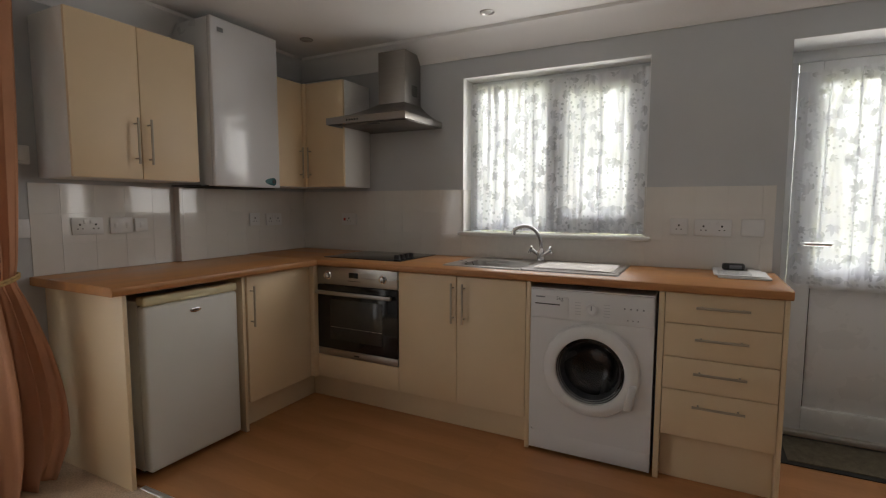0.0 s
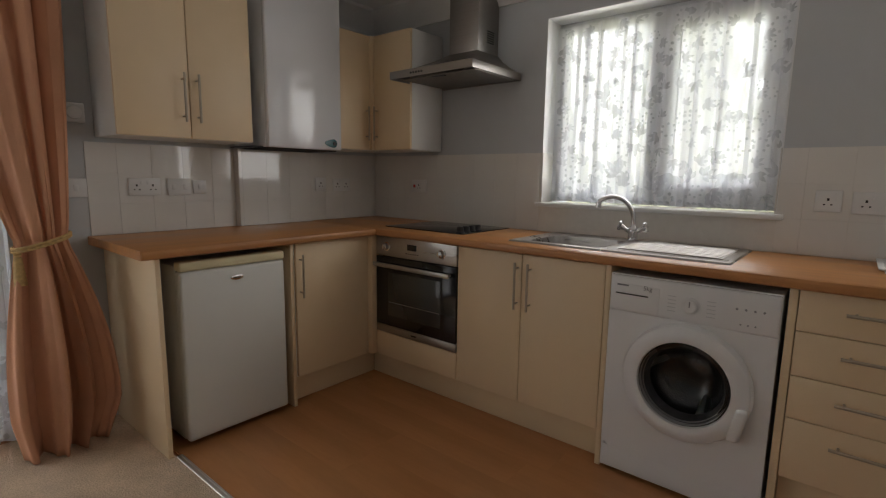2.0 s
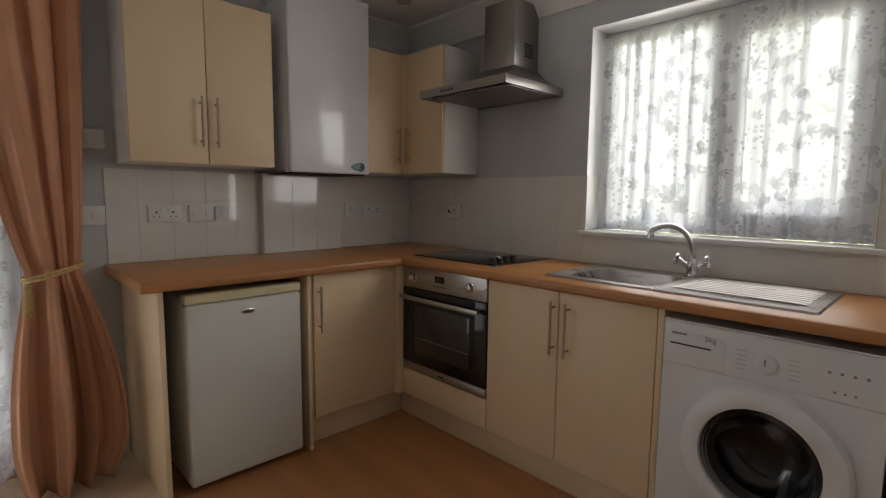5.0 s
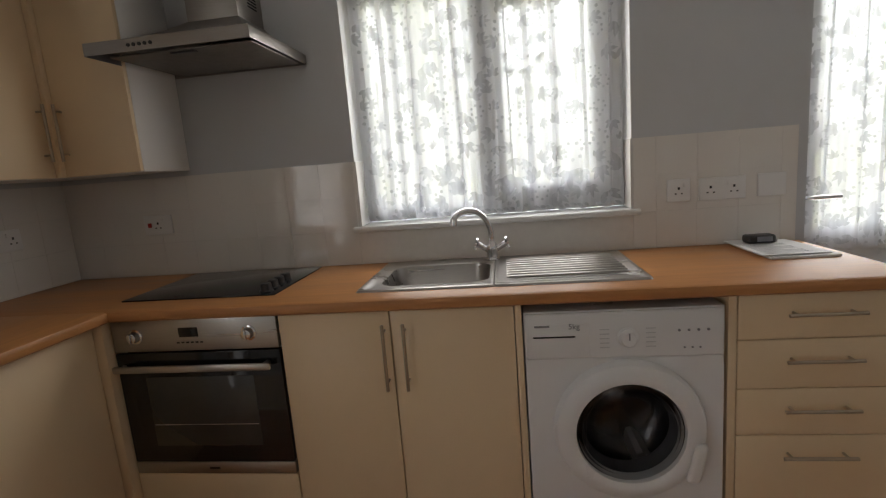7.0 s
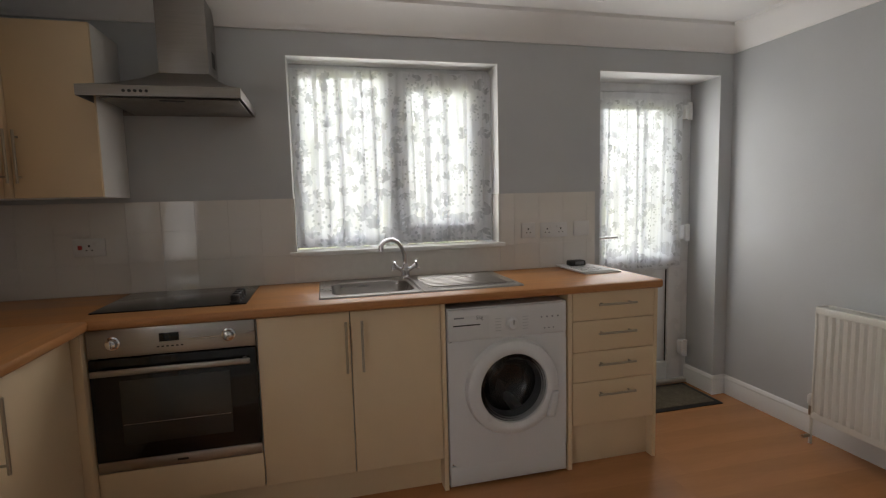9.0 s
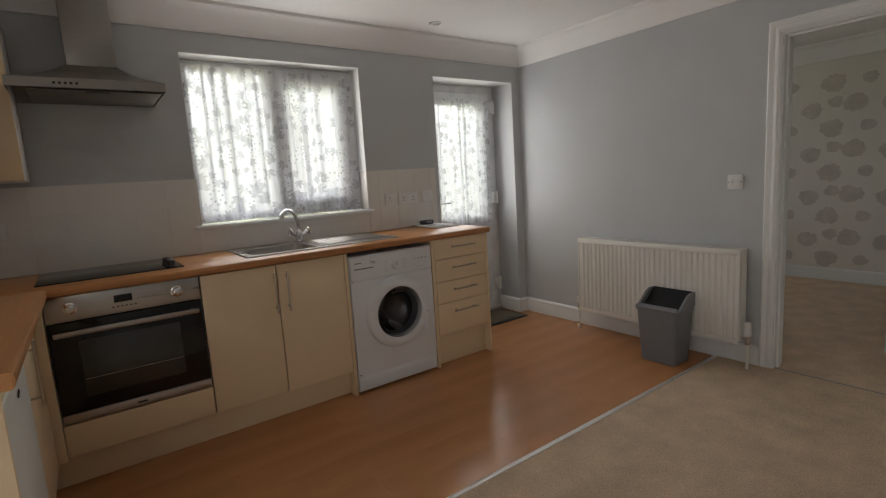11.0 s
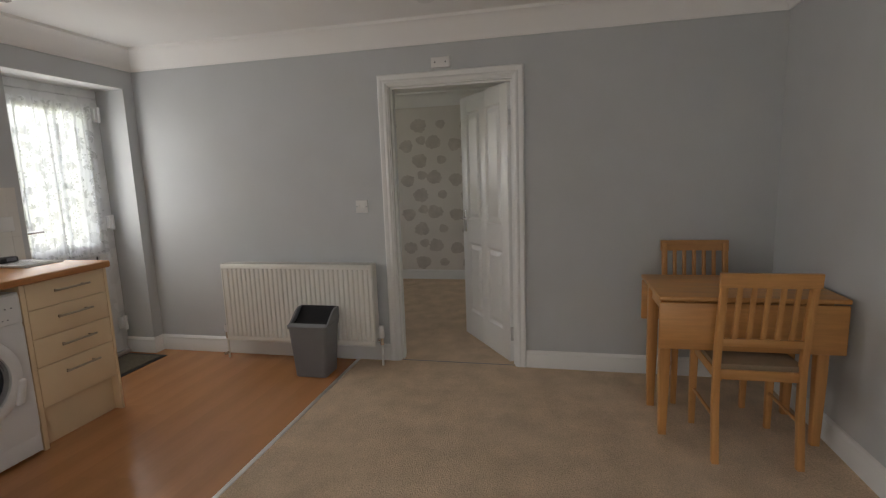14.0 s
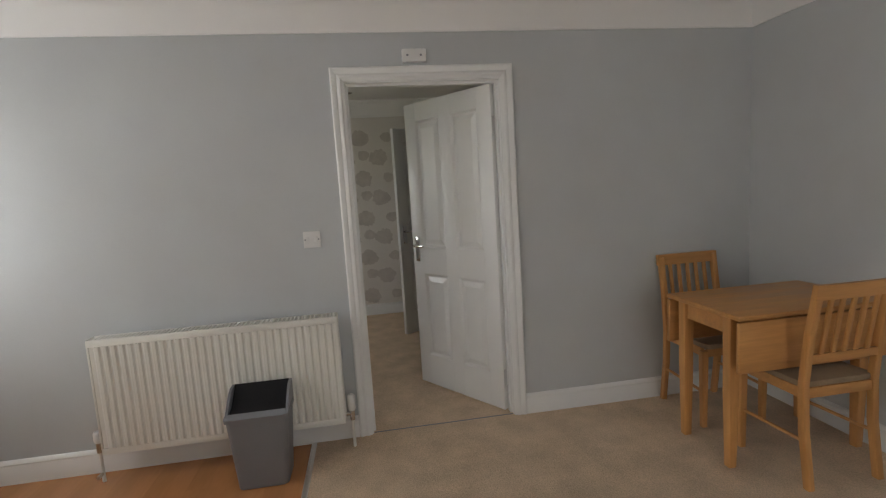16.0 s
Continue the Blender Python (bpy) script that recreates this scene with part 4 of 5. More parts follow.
# wall cabinets
u = thing("wall_cabinet", (0.15, -1.44, 1.37), "cream two-door wall cabinet with long bar handles", "cabinet", "wall cabinets")
part("body", B(0.002, 0.283, -1.752, -1.132, 1.37, 2.105, 0.0015), M["carcass"], u)
for a, b, hy in ((-1.752, -1.444, -1.474), (-1.440, -1.132, -1.408)):
    d = part("door", B(0.285, 0.304, a, b, 1.372, 2.103, 0.002), M["cream"], u)
    bar_handle(d, (0.304, hy, 1.445), (0.304, hy, 1.665), (0.032, 0, 0))
u = thing("corner_wall_cabinet", (0.2, -0.2, 1.37), "cream L-shaped corner wall cabinet with two doors", "cabinet", "wall cabinets")
bm = B(0.002, 0.28, -0.595, -0.002, 1.37, 2.075)
box(bm, 0.2805, 0.637, -0.28, -0.002, 1.37, 2.075, 0.0015)
part("body", bm, M["carcass"], u)
d = part("door", B(0.282, 0.30, -0.594, -0.322, 1.372, 2.073, 0.002), M["cream"], u)
bar_handle(d, (0.30, -0.352, 1.43), (0.30, -0.352, 1.64), (0.03, 0, 0))
d = part("door", B(0.322, 0.637, -0.30, -0.282, 1.372, 2.073, 0.002), M["cream"], u)
bar_handle(d, (0.352, -0.30, 1.43), (0.352, -0.30, 1.64), (0, -0.03, 0))
part("corner_post", B(0.282, 0.32, -0.32, -0.282, 1.372, 2.073, 0.001), M["cream"], u)

# boiler
b = thing("boiler", (0.18, -0.83, 1.35), "white wall-hung gas boiler with glossy front", "boiler")
part("casing", B(0.002, 0.33, -1.075, -0.603, 1.355, 2.272, 0.004), M["enamel"], b)
fc = part("front_cover", B(0.331, 0.365, -1.078, -0.600, 1.352, 2.275, 0.009, 3), M["gloss"], b, "glossy white front cover")
bm = lathe(bmesh.new(), (0.365, -0.66, 1.392), (1, 0, 0), [(-0.002, 0.0245), (0.002, 0.0245), (0.003, 0.0215), (0.003, 0)], 32)
for v in bm.verts:
    if v.co.y < -0.66:
        v.co.y = -0.66 + (v.co.y + 0.66) * 2.6
        v.co.z = 1.392 + (v.co.z - 1.392) * (1 - 0.25 * min(1, (-0.66 - v.co.y) / 0.06))
cl = part("control_window", bm, M["teal"], fc, "dark teal control window")
part("dial", lathe(bmesh.new(), (0.368, -0.656, 1.392), (1, 0, 0), [(0, 0.012), (0.004, 0.011), (0.004, 0)], 20), M["black"], cl)
part("badge", B(0.3655, 0.3665, -1.035, -0.995, 2.198, 2.222, 0.0004), M["bin"], fc)
part("base_plate", B(0.01, 0.325, -1.05, -0.61, 1.347, 1.3545), M["gasket"], b)
part("side_ledge", B(0.05, 0.31, -1.128, -1.08, 1.352, 1.358), M["black"], b)

# papers with a tape measure on the worktop
p = thing("paper_stack", (2.96, -0.15, 0.91), "stack of printed papers on the worktop", "papers")
bm = B(2.85, 3.063, -0.33, -0.045, 0.911, 0.919, 0.0015)
part("lower_sheet", bm, M["paper"], p)
bm = B(2.835, 3.045, -0.31, -0.03, 0.9195, 0.923, 0.001)
part("clipboard", B(2.832, 3.02, -0.318, -0.012, 0.9232, 0.9252, 0.0006), M["paper"], p)
part("upper_sheets", bm, M["paper"], p)
bm = bmesh.new()
for k in range(11):
    box(bm, 2.85, 2.85 + (0.14 if k % 4 else 0.09), -0.30 + 0.017 * k, -0.295 + 0.017 * k, 0.9253, 0.9256)
part("print_lines", bm, M["ink"], p, "grey unreadable print lines")
tm = thing("tape_measure", (2.925, -0.06, 0.925), "small black and silver tape measure", "tape measure")
part("case", B(2.873, 2.973, -0.12, -0.066, 0.9262, 0.958, 0.01, 3), M["black"], tm)
part("face", B(2.905, 2.958, -0.1215, -0.1195, 0.934, 0.952, 0.001), M["bin"], tm)
part("tongue", B(2.97, 2.985, -0.1, -0.085, 0.9265, 0.94, 0.002), M["steel"], tm)


def plate(name, at, normal, w, h, label, kind="socket", gangs=1):
    """A wall plate in the plane across normal ('x+', 'x-', 'y-')."""
    x, y, z = at
    o = thing(name, at, label, kind)

    def slab_(u0, u1, v0, v1, d0, d1, bev=0.0):
        if normal == "y-":
            return B(x + u0, x + u1, y - d1, y - d0, z + v0, z + v1, bev)
        s = 1 if normal == "x+" else -1
        return B(min(x + s * d0, x + s * d1), max(x + s * d0, x + s * d1), y + u0, y + u1, z + v0, z + v1, bev)

    part("plate", slab_(-w / 2, w / 2, -h / 2, h / 2, 0.0, 0.009, 0.003), M["plate"], o)
    for g in range(gangs):
        c = (g - (gangs - 1) / 2) * (w / gangs)
        if kind == "socket":
            bm = bmesh.new()
            src = [(-0.004, 0.004, 0.006, 0.016), (-0.015, -0.008, -0.012, -0.007), (0.008, 0.015, -0.012, -0.007)]
            for a, b_, c_, d in src:
                t_ = slab_(c + a, c + b_, c_ - 0.004, d - 0.004, 0.0085, 0.0096)
                me_ = bpy.data.meshes.new("tmp")
                t_.to_mesh(me_)
                t_.free()
                bm.from_mesh(me_)
                bpy.data.meshes.remove(me_)
            part("pin_holes", bm, M["gasket"], o)
            part("rocker", slab_(c - 0.006 + 0.022 * (1 if g == 0 else -1), c + 0.006 + 0.022 * (1 if g == 0 else -1), 0.012, 0.030, 0.009, 0.012, 0.001), M["plate"], o)
        elif kind == "switch":
            part("rocker", slab_(c - 0.009, c + 0.009, -0.014, 0.014, 0.009, 0.0125, 0.0015), M["plate"], o)
    return o


plate("double_socket", (0.0062, -1.560, 1.139), "x+", 0.146, 0.086, "white double wall socket on the tiles", gangs=2)
plate("double_socket", (0.0062, -1.395, 1.137), "x+", 0.115, 0.086, "white wall switch plate on the tiles", "switch", 2)
plate("wall_switch", (0.0062, -1.29, 1.137), "x+", 0.07, 0.07, "white single wall switch on the tiles", "switch", 1)
plate("single_socket", (0.0062, -0.5, 1.148), "x+", 0.086, 0.086, "white single wall socket on the tiles", gangs=1)
plate("double_socket", (0.0062, -0.326, 1.143), "x+", 0.146, 0.086, "white double wall socket on the tiles", gangs=2)
ck = plate("cooker_switch", (0.45, -0.0062, 1.142), "y-", 0.135, 0.086, "white cooker switch with a red rocker", gangs=1)
part("red_rocker", B(0.405, 0.422, -0.0225, -0.017, 1.132, 1.152, 0.002), M["red"], ck, "red rocker switch")
plate("single_socket", (2.665, -0.0062, 1.135), "y-", 0.086, 0.086, "white single wall socket on the tiles", gangs=1)
plate("double_socket", (2.825, -0.0062, 1.132), "y-", 0.17, 0.086, "white double wall socket on the tiles", gangs=2)
plate("blank_plate", (3.003, -0.0062, 1.135), "y-", 0.1, 0.086, "white blank wall plate on the tiles", "plate", 1)
plate("fused_switch", (0.001, -1.845, 1.136), "x+", 0.086, 0.086, "white fused switch on the grey wall", "switch", 1)
ls = plate("light_switch", (EX - 0.001, -1.803, 1.131), "x-", 0.088, 0.088, "white double light switch beside the door", "switch", 2)
for y in (-1.803 - 0.035, -1.803 + 0.035):
    part("screw", lathe(bmesh.new(), (EX - 0.0098, y, 1.131), (-1, 0, 0), [(0, 0.004), (0.0006, 0.004), (0.0006, 0)], 12), M["ink"], ls)
th = thing("thermostat", (0.002, -1.83, 1.47), "white round-dial room thermostat on the wall", "thermostat")
part("base", B(0.001, 0.03, -1.875, -1.79, 1.43, 1.515, 0.006), M["plate"], th)
part("dial", lathe(bmesh.new(), (0.03, -1.8325, 1.472), (1, 0, 0), [(0, 0.03), (0.01, 0.028), (0.012, 0.024), (0.012, 0)], 28), M["plate"], th)
al = thing("junction_box", (EX, -2.41, 2.06), "small white plastic box above the doorway", "wall box")
part("case", B(EX - 0.032, EX - 0.001, -2.473, -2.347, 2.022, 2.088, 0.005), M["plate"], al)
for y in (-2.445, -2.375):
    bm = lathe(bmesh.new(), (EX - 0.032, y, 2.055), (-1, 0, 0), [(0, 0.006), (0.001, 0.006), (0.001, 0)], 12)
    part("screw", bm, M["ink"], al)

# smoke alarm and downlights
sm = thing("smoke_alarm", (3.575, -2.44, CZ), "white round smoke alarm on the ceiling", "smoke alarm")
part("base", lathe(bmesh.new(), (3.575, -2.44, CZ), (0, 0, -1), [(0.0, 0.06), (0.012, 0.06), (0.014, 0.056)], 36), M["plate"], sm)
part("cap", lathe(bmesh.new(), (3.575, -2.44, CZ), (0, 0, -1), [(0.014, 0.05), (0.03, 0.05), (0.036, 0.044), (0.038, 0.02), (0.038, 0)], 36), M["plate"], sm)


def downlight(x, y):
    d = thing("downlight", (x, y, CZ), "recessed ceiling downlight with a brushed ring, switched off", "downlight", "ceiling downlights")
    part("ring", lathe(bmesh.new(), (x, y, CZ), (0, 0, -1), [(0.0, 0.042), (0.004, 0.042), (0.006, 0.038), (0.004, 0.03), (0.001, 0.027)], 32), M["steel"], d)
    part("lamp", lathe(bmesh.new(), (x, y, CZ), (0, 0, -1), [(0.001, 0.026), (0.003, 0.02), (0.004, 0.0)], 24), M["lens"], d)


for x, y in ((1.665, -0.31), (0.446, -0.42), (2.945, -0.325), (2.945, -1.304), (6.31, -2.02)):
    downlight(x, y)

# ---- radiator, bin, mat ----
r = thing("radiator", (3.97, -1.31, 0.15), "white ribbed panel radiator under the light switch", "radiator")
ry0, ry1, rz0, rz1, rx = -1.903, -0.72, 0.156, 0.738, 3.905
bm = bmesh.new()
n = 31
pitch = (ry1 - ry0 - 0.05) / n
outline = [(rx + 0.006, ry0 + 0.01)]
for k in range(n):
    a = ry0 + 0.025 + pitch * k
    outline += [(rx + 0.006, a), (rx - 0.003, a + pitch * 0.22), (rx - 0.003, a + pitch * 0.62), (rx + 0.006, a + pitch * 0.84)]
outline += [(rx + 0.006, ry1 - 0.01), (rx + 0.014, ry1 - 0.01), (rx + 0.014, ry0 + 0.01)]
prism(bm, [(x, y, rz0 + 0.035) for x, y in outline], (0, 0, rz1 - rz0 - 0.07))
for z0, z1 in ((rz0, rz0 + 0.035), (rz1 - 0.035, rz1)):
    box(bm, rx + 0.001, rx + 0.014, ry0, ry1, z0, z1, 0.004)
box(bm, rx + 0.001, rx + 0.012, ry0, ry0 + 0.011, rz0 + 0.02, rz1 - 0.02, 0.003)
box(bm, rx + 0.001, rx + 0.012, ry1 - 0.011, ry1, rz0 + 0.02, rz1 - 0.02, 0.003)
part("front_panel", bm, M["rad"], r)
part("back_panel", B(rx + 0.085, rx + 0.1, ry0, ry1, rz0, rz1, 0.004), M["rad"], r)
for y in (ry0 - 0.003, ry1):
    part("side_cover", B(rx + 0.014, rx + 0.085, y, y + 0.003, rz0 + 0.02, rz1), M["rad"], r)
bm = bmesh.new()
for k in range(58):
    y = ry0 + 0.01 + k * 0.02
    box(bm, rx + 0.014, rx + 0.085, y, y + 0.007, rz1 - 0.006, rz1)
part("top_grille", bm, M["rad"], r)
for y in (ry0 + 0.1, ry1 - 0.14):
    part("bracket", B(rx + 0.1, EX - 0.001, y, y + 0.04, rz0 + 0.1, rz1 - 0.1), M["rad"], r)
vx = rx + 0.045
for y, s_, trv in ((ry0 - 0.035, -1, True), (ry1 + 0.03, 1, False)):
    bm = tube(bmesh.new(), [(vx, y, 0.0), (vx, y, rz0 + 0.02)], 0.0085, 10)
    pp = part("pipe", bm, M["rad"], r, "white painted pipe")
    bm = tube(bmesh.new(), [(vx, y, rz0 + 0.0), (vx, y, rz0 + 0.06)], 0.014, 12)
    tube(bm, [(vx, y, rz0 + 0.035), (vx, y - s_ * 0.04, rz0 + 0.035)], 0.011, 12)
    part("valve", bm, M["chrome"] if trv else M["nickel"], r)
    hh = 0.135 if trv else 0.105
    part("valve_cap", lathe(bmesh.new(), (vx, y, rz0 + 0.05), (0, 0, 1), [(0, 0.014), (0.01, 0.02), (hh - 0.055, 0.02), (hh - 0.045, 0.014), (hh - 0.045, 0)], 20), M["plate"], r)
bm = tube(bmesh.new(), [(vx - 0.01, ry1 + 0.03, 0.045), (vx - 0.05, ry1 + 0.03, 0.045)], 0.009, 10)
part("drain_cock", bm, M["nickel"], r)

bn = thing("waste_bin", (3.79, -1.49, 0), "grey plastic swing-top bin in front of the radiator", "bin")


def slanted(bm, sizes):
    """Stacked rounded rectangles: (z, x0, x1, y0, y1, r)."""
    return loft(bm, [rrect(a, b_, c, d, z, rr_) for z, a, b_, c, d, rr_ in sizes])


bx, by = 3.768, -1.515
bm = bmesh.new()
slanted(bm, [(0.0, bx - 0.085, bx + 0.085, by - 0.108, by + 0.112, 0.02), (0.006, bx - 0.09, bx + 0.09, by - 0.115, by + 0.115, 0.022), (0.345, bx - 0.108, bx + 0.105, by - 0.14, by + 0.14, 0.028), (0.345, bx - 0.1, bx + 0.097, by - 0.132, by + 0.132, 0.026), (0.2, bx - 0.09, bx + 0.09, by - 0.13, by + 0.13, 0.02)])
part("bucket", bm, M["bin"], bn)
part("rim", (lambda q: (slanted(q, [(0.343, bx - 0.114, bx + 0.109, by - 0.147, by + 0.147, 0.03), (0.362, bx - 0.116, bx + 0.109, by - 0.147, by + 0.147, 0.03), (0.368, bx - 0.104, bx + 0.107, by - 0.142, by + 0.142, 0.028), (0.345, bx - 0.1, bx + 0.1, by - 0.14, by + 0.14, 0.024)]), q)[1])(bmesh.new()), M["bin"], bn)
bm = bmesh.new()
cheek = [(bx - 0.104, 0.364), (bx - 0.07, 0.372), (bx + 0.015, 0.438), (bx + 0.05, 0.452), (bx + 0.107, 0.452), (bx + 0.107, 0.364)]
for y in (by - 0.143, by + 0.131):
    prism(bm, [(x, y, z) for x, z in cheek], (0, 0.012, 0))
prism(bm, [(bx - 0.104, by - 0.131, 0.364), (bx - 0.084, by - 0.131, 0.378), (bx - 0.076, by - 0.131, 0.364)], (0, 0.262, 0))
box(bm, bx + 0.098, bx + 0.107, by - 0.131, by + 0.131, 0.364, 0.450)
part("hood", bm, M["bin"], bn)
bm = bmesh.new()
arc = [(bx - 0.078, 0.366), (bx - 0.05, 0.364), (bx - 0.01, 0.374), (bx + 0.03, 0.398), (bx + 0.07, 0.432), (bx + 0.097, 0.456)]
prism(bm, [(x, by - 0.130, z) for x, z in arc] + [(x, by - 0.130, z - 0.006) for x, z in reversed(arc)], (0, 0.260, 0))
part("swing_lid", bm, M["binlid"], bn, "charcoal swing lid")

mt = thing("doormat", (3.53, 0.06, 0), "dark brown doormat with a black rubber border", "doormat")
part("border", B(3.16, 3.912, -0.155, 0.21, 0.0005, 0.006, 0.002), M["rubber"], mt)
part("coir_surface", B(3.195, 3.877, -0.12, 0.175, 0.006, 0.011, 0.002), M["matfill"], mt)

# ---- dining table and chairs ----
tb = thing("dining_table", (3.43, -4.0, 0), "pine drop-leaf dining table with both leaves down", "table")
part("tabletop", B(3.180, 3.690, -4.39, -3.61, 0.718, 0.74, 0.006, 3), M["pine_y"], tb)
part("drop_leaf", B(3.181, 3.202, -4.387, -3.613, 0.485, 0.711, 0.006, 3), M["pine_y"], tb, "hanging table leaf")
part("drop_leaf", B(3.668, 3.689, -4.387, -3.613, 0.485, 0.711, 0.006, 3), M["pine_y"], tb, "hanging table leaf")
for x in (3.285, 3.60):
    for y in (-4.335, -3.66):
        bm = bmesh.new()
        loft(bm, [rrect(x - a, x + a, y - a, y + a, z, 0.006, 2) for a, z in ((0.019, 0.0045), (0.025, 0.35), (0.026, 0.717))])
        part("leg", bm, M["pine"], tb)
bm = bmesh.new()
for hy in (-4.25, -3.75):
    for a, b in ((3.200, 3.258), (3.612, 3.670)):
        box(bm, a, b, hy - 0.02, hy + 0.02, 0.708, 0.7178)
box(bm, 3.27, 3.29, -4.309, -3.686, 0.63, 0.7175, 0.002)
box(bm, 3.595, 3.615, -4.309, -3.686, 0.63, 0.7175, 0.002)
box(bm, 3.311, 3.574, -4.345, -4.325, 0.63, 0.7175, 0.002)
box(bm, 3.311, 3.574, -3.67, -3.65, 0.63, 0.7175, 0.002)
part("apron", bm, M["pine_y"], tb)


def dining_chair(at, turn, label):
    """Slat-back chair, facing local +x; origin on the floor under the seat."""
    c = thing("dining_chair", at, label, "chair", "chairs at the drop-leaf table", turn=turn, local=True)
    hw = 0.17
    for s in (-1, 1):
        y = s * hw
        bm = bmesh.new()
        loft(bm, [rrect(x - 0.016, x + 0.016, y - 0.015, y + 0.015, z, 0.004, 2) for x, z in ((-0.205, 0.0), (-0.172, 0.25), (-0.165, 0.44), (-0.185, 0.65), (-0.222, 0.865))])
        part("back_leg", bm, M["pine"], c)
        bm = bmesh.new()
        loft(bm, [rrect(0.165 - a, 0.165 + a, y * 1.04 - a, y * 1.04 + a, z, 0.004, 2) for a, z in ((0.014, 0.0), (0.018, 0.42))])
        part("front_leg", bm, M["pine"], c)
        part("side_rail", B(-0.15, 0.15, y - 0.01, y + 0.01, 0.385, 0.43, 0.003), M["pine_y"], c)
        part("stretcher", tube(bmesh.new(), [(-0.17, y, 0.2), (0.16, y * 1.02, 0.19)], 0.008, 10), M["pine"], c)
    part("front_rail", B(0.155, 0.175, -hw + 0.012, hw - 0.012, 0.385, 0.43, 0.003), M["pine_y"], c)
    part("back_rail", B(-0.175, -0.155, -hw + 0.012, hw - 0.012, 0.385, 0.43, 0.003), M["pine_y"], c)
    bm = bmesh.new()
    loft(bm, [rrect(-0.165 - a, 0.185 + a, -0.175 - a, 0.175 + a, z, 0.03) for a, z in ((0.0, 0.43), (0.004, 0.44), (0.002, 0.455), (-0.03, 0.464))])
    part("seat", bm, M["seat"], c, "beige fabric padded seat")
    bm = bmesh.new()
    prism(bm, [(-0.240 + 0.012 * abs(k / 8) ** 2 * 0.6, 0.19 * k / 8, 0.818) for k in range(-8, 9)] + [(-0.216 + 0.012 * abs(k / 8) ** 2 * 0.6, 0.19 * k / 8, 0.818) for k in range(8, -9, -1)], (-0.006, 0, 0.062))
    part("top_rail", bm, M["pine_y"], c)
    bm = B(-0.192, -0.174, -hw + 0.013, hw - 0.013, 0.545, 0.58, 0.003)
    part("lower_rail", bm, M["pine_y"], c)
    for k in range(5):
        y = (k - 2) * 0.055
        bm = bmesh.new()
        loft(bm, [rrect(x - 0.006, x + 0.006, y - 0.011, y + 0.011, z, 0.003, 2) for x, z in ((-0.183, 0.578), (-0.222, 0.82))])
        part("slat", bm, M["pine"], c)
    return c


ch = dining_chair((3.255, -4.008, 0.005), 0.0, "pine slat-back dining chair with a beige padded seat")
copy_thing(ch, pose(3.803, -3.965, 0.005, 0, 0, 180))

# ---- lace and curtains ----


def wave(seed, folds, depth):
    r = random.Random(seed)
    terms = [(folds * f, r.uniform(0, 6.28), a) for f, a in ((1.0, 1.0), (0.53, 0.6), (1.71, 0.35), (0.21, 0.5))]
    return lambda u, v: depth * sum(a * math.sin(6.28 * k * u + p + 0.5 * math.sin(2.2 * v + p)) for k, p, a in terms) * (0.5 + 0.5 * min(1, 2.2 * (1 - v) + 0.2))


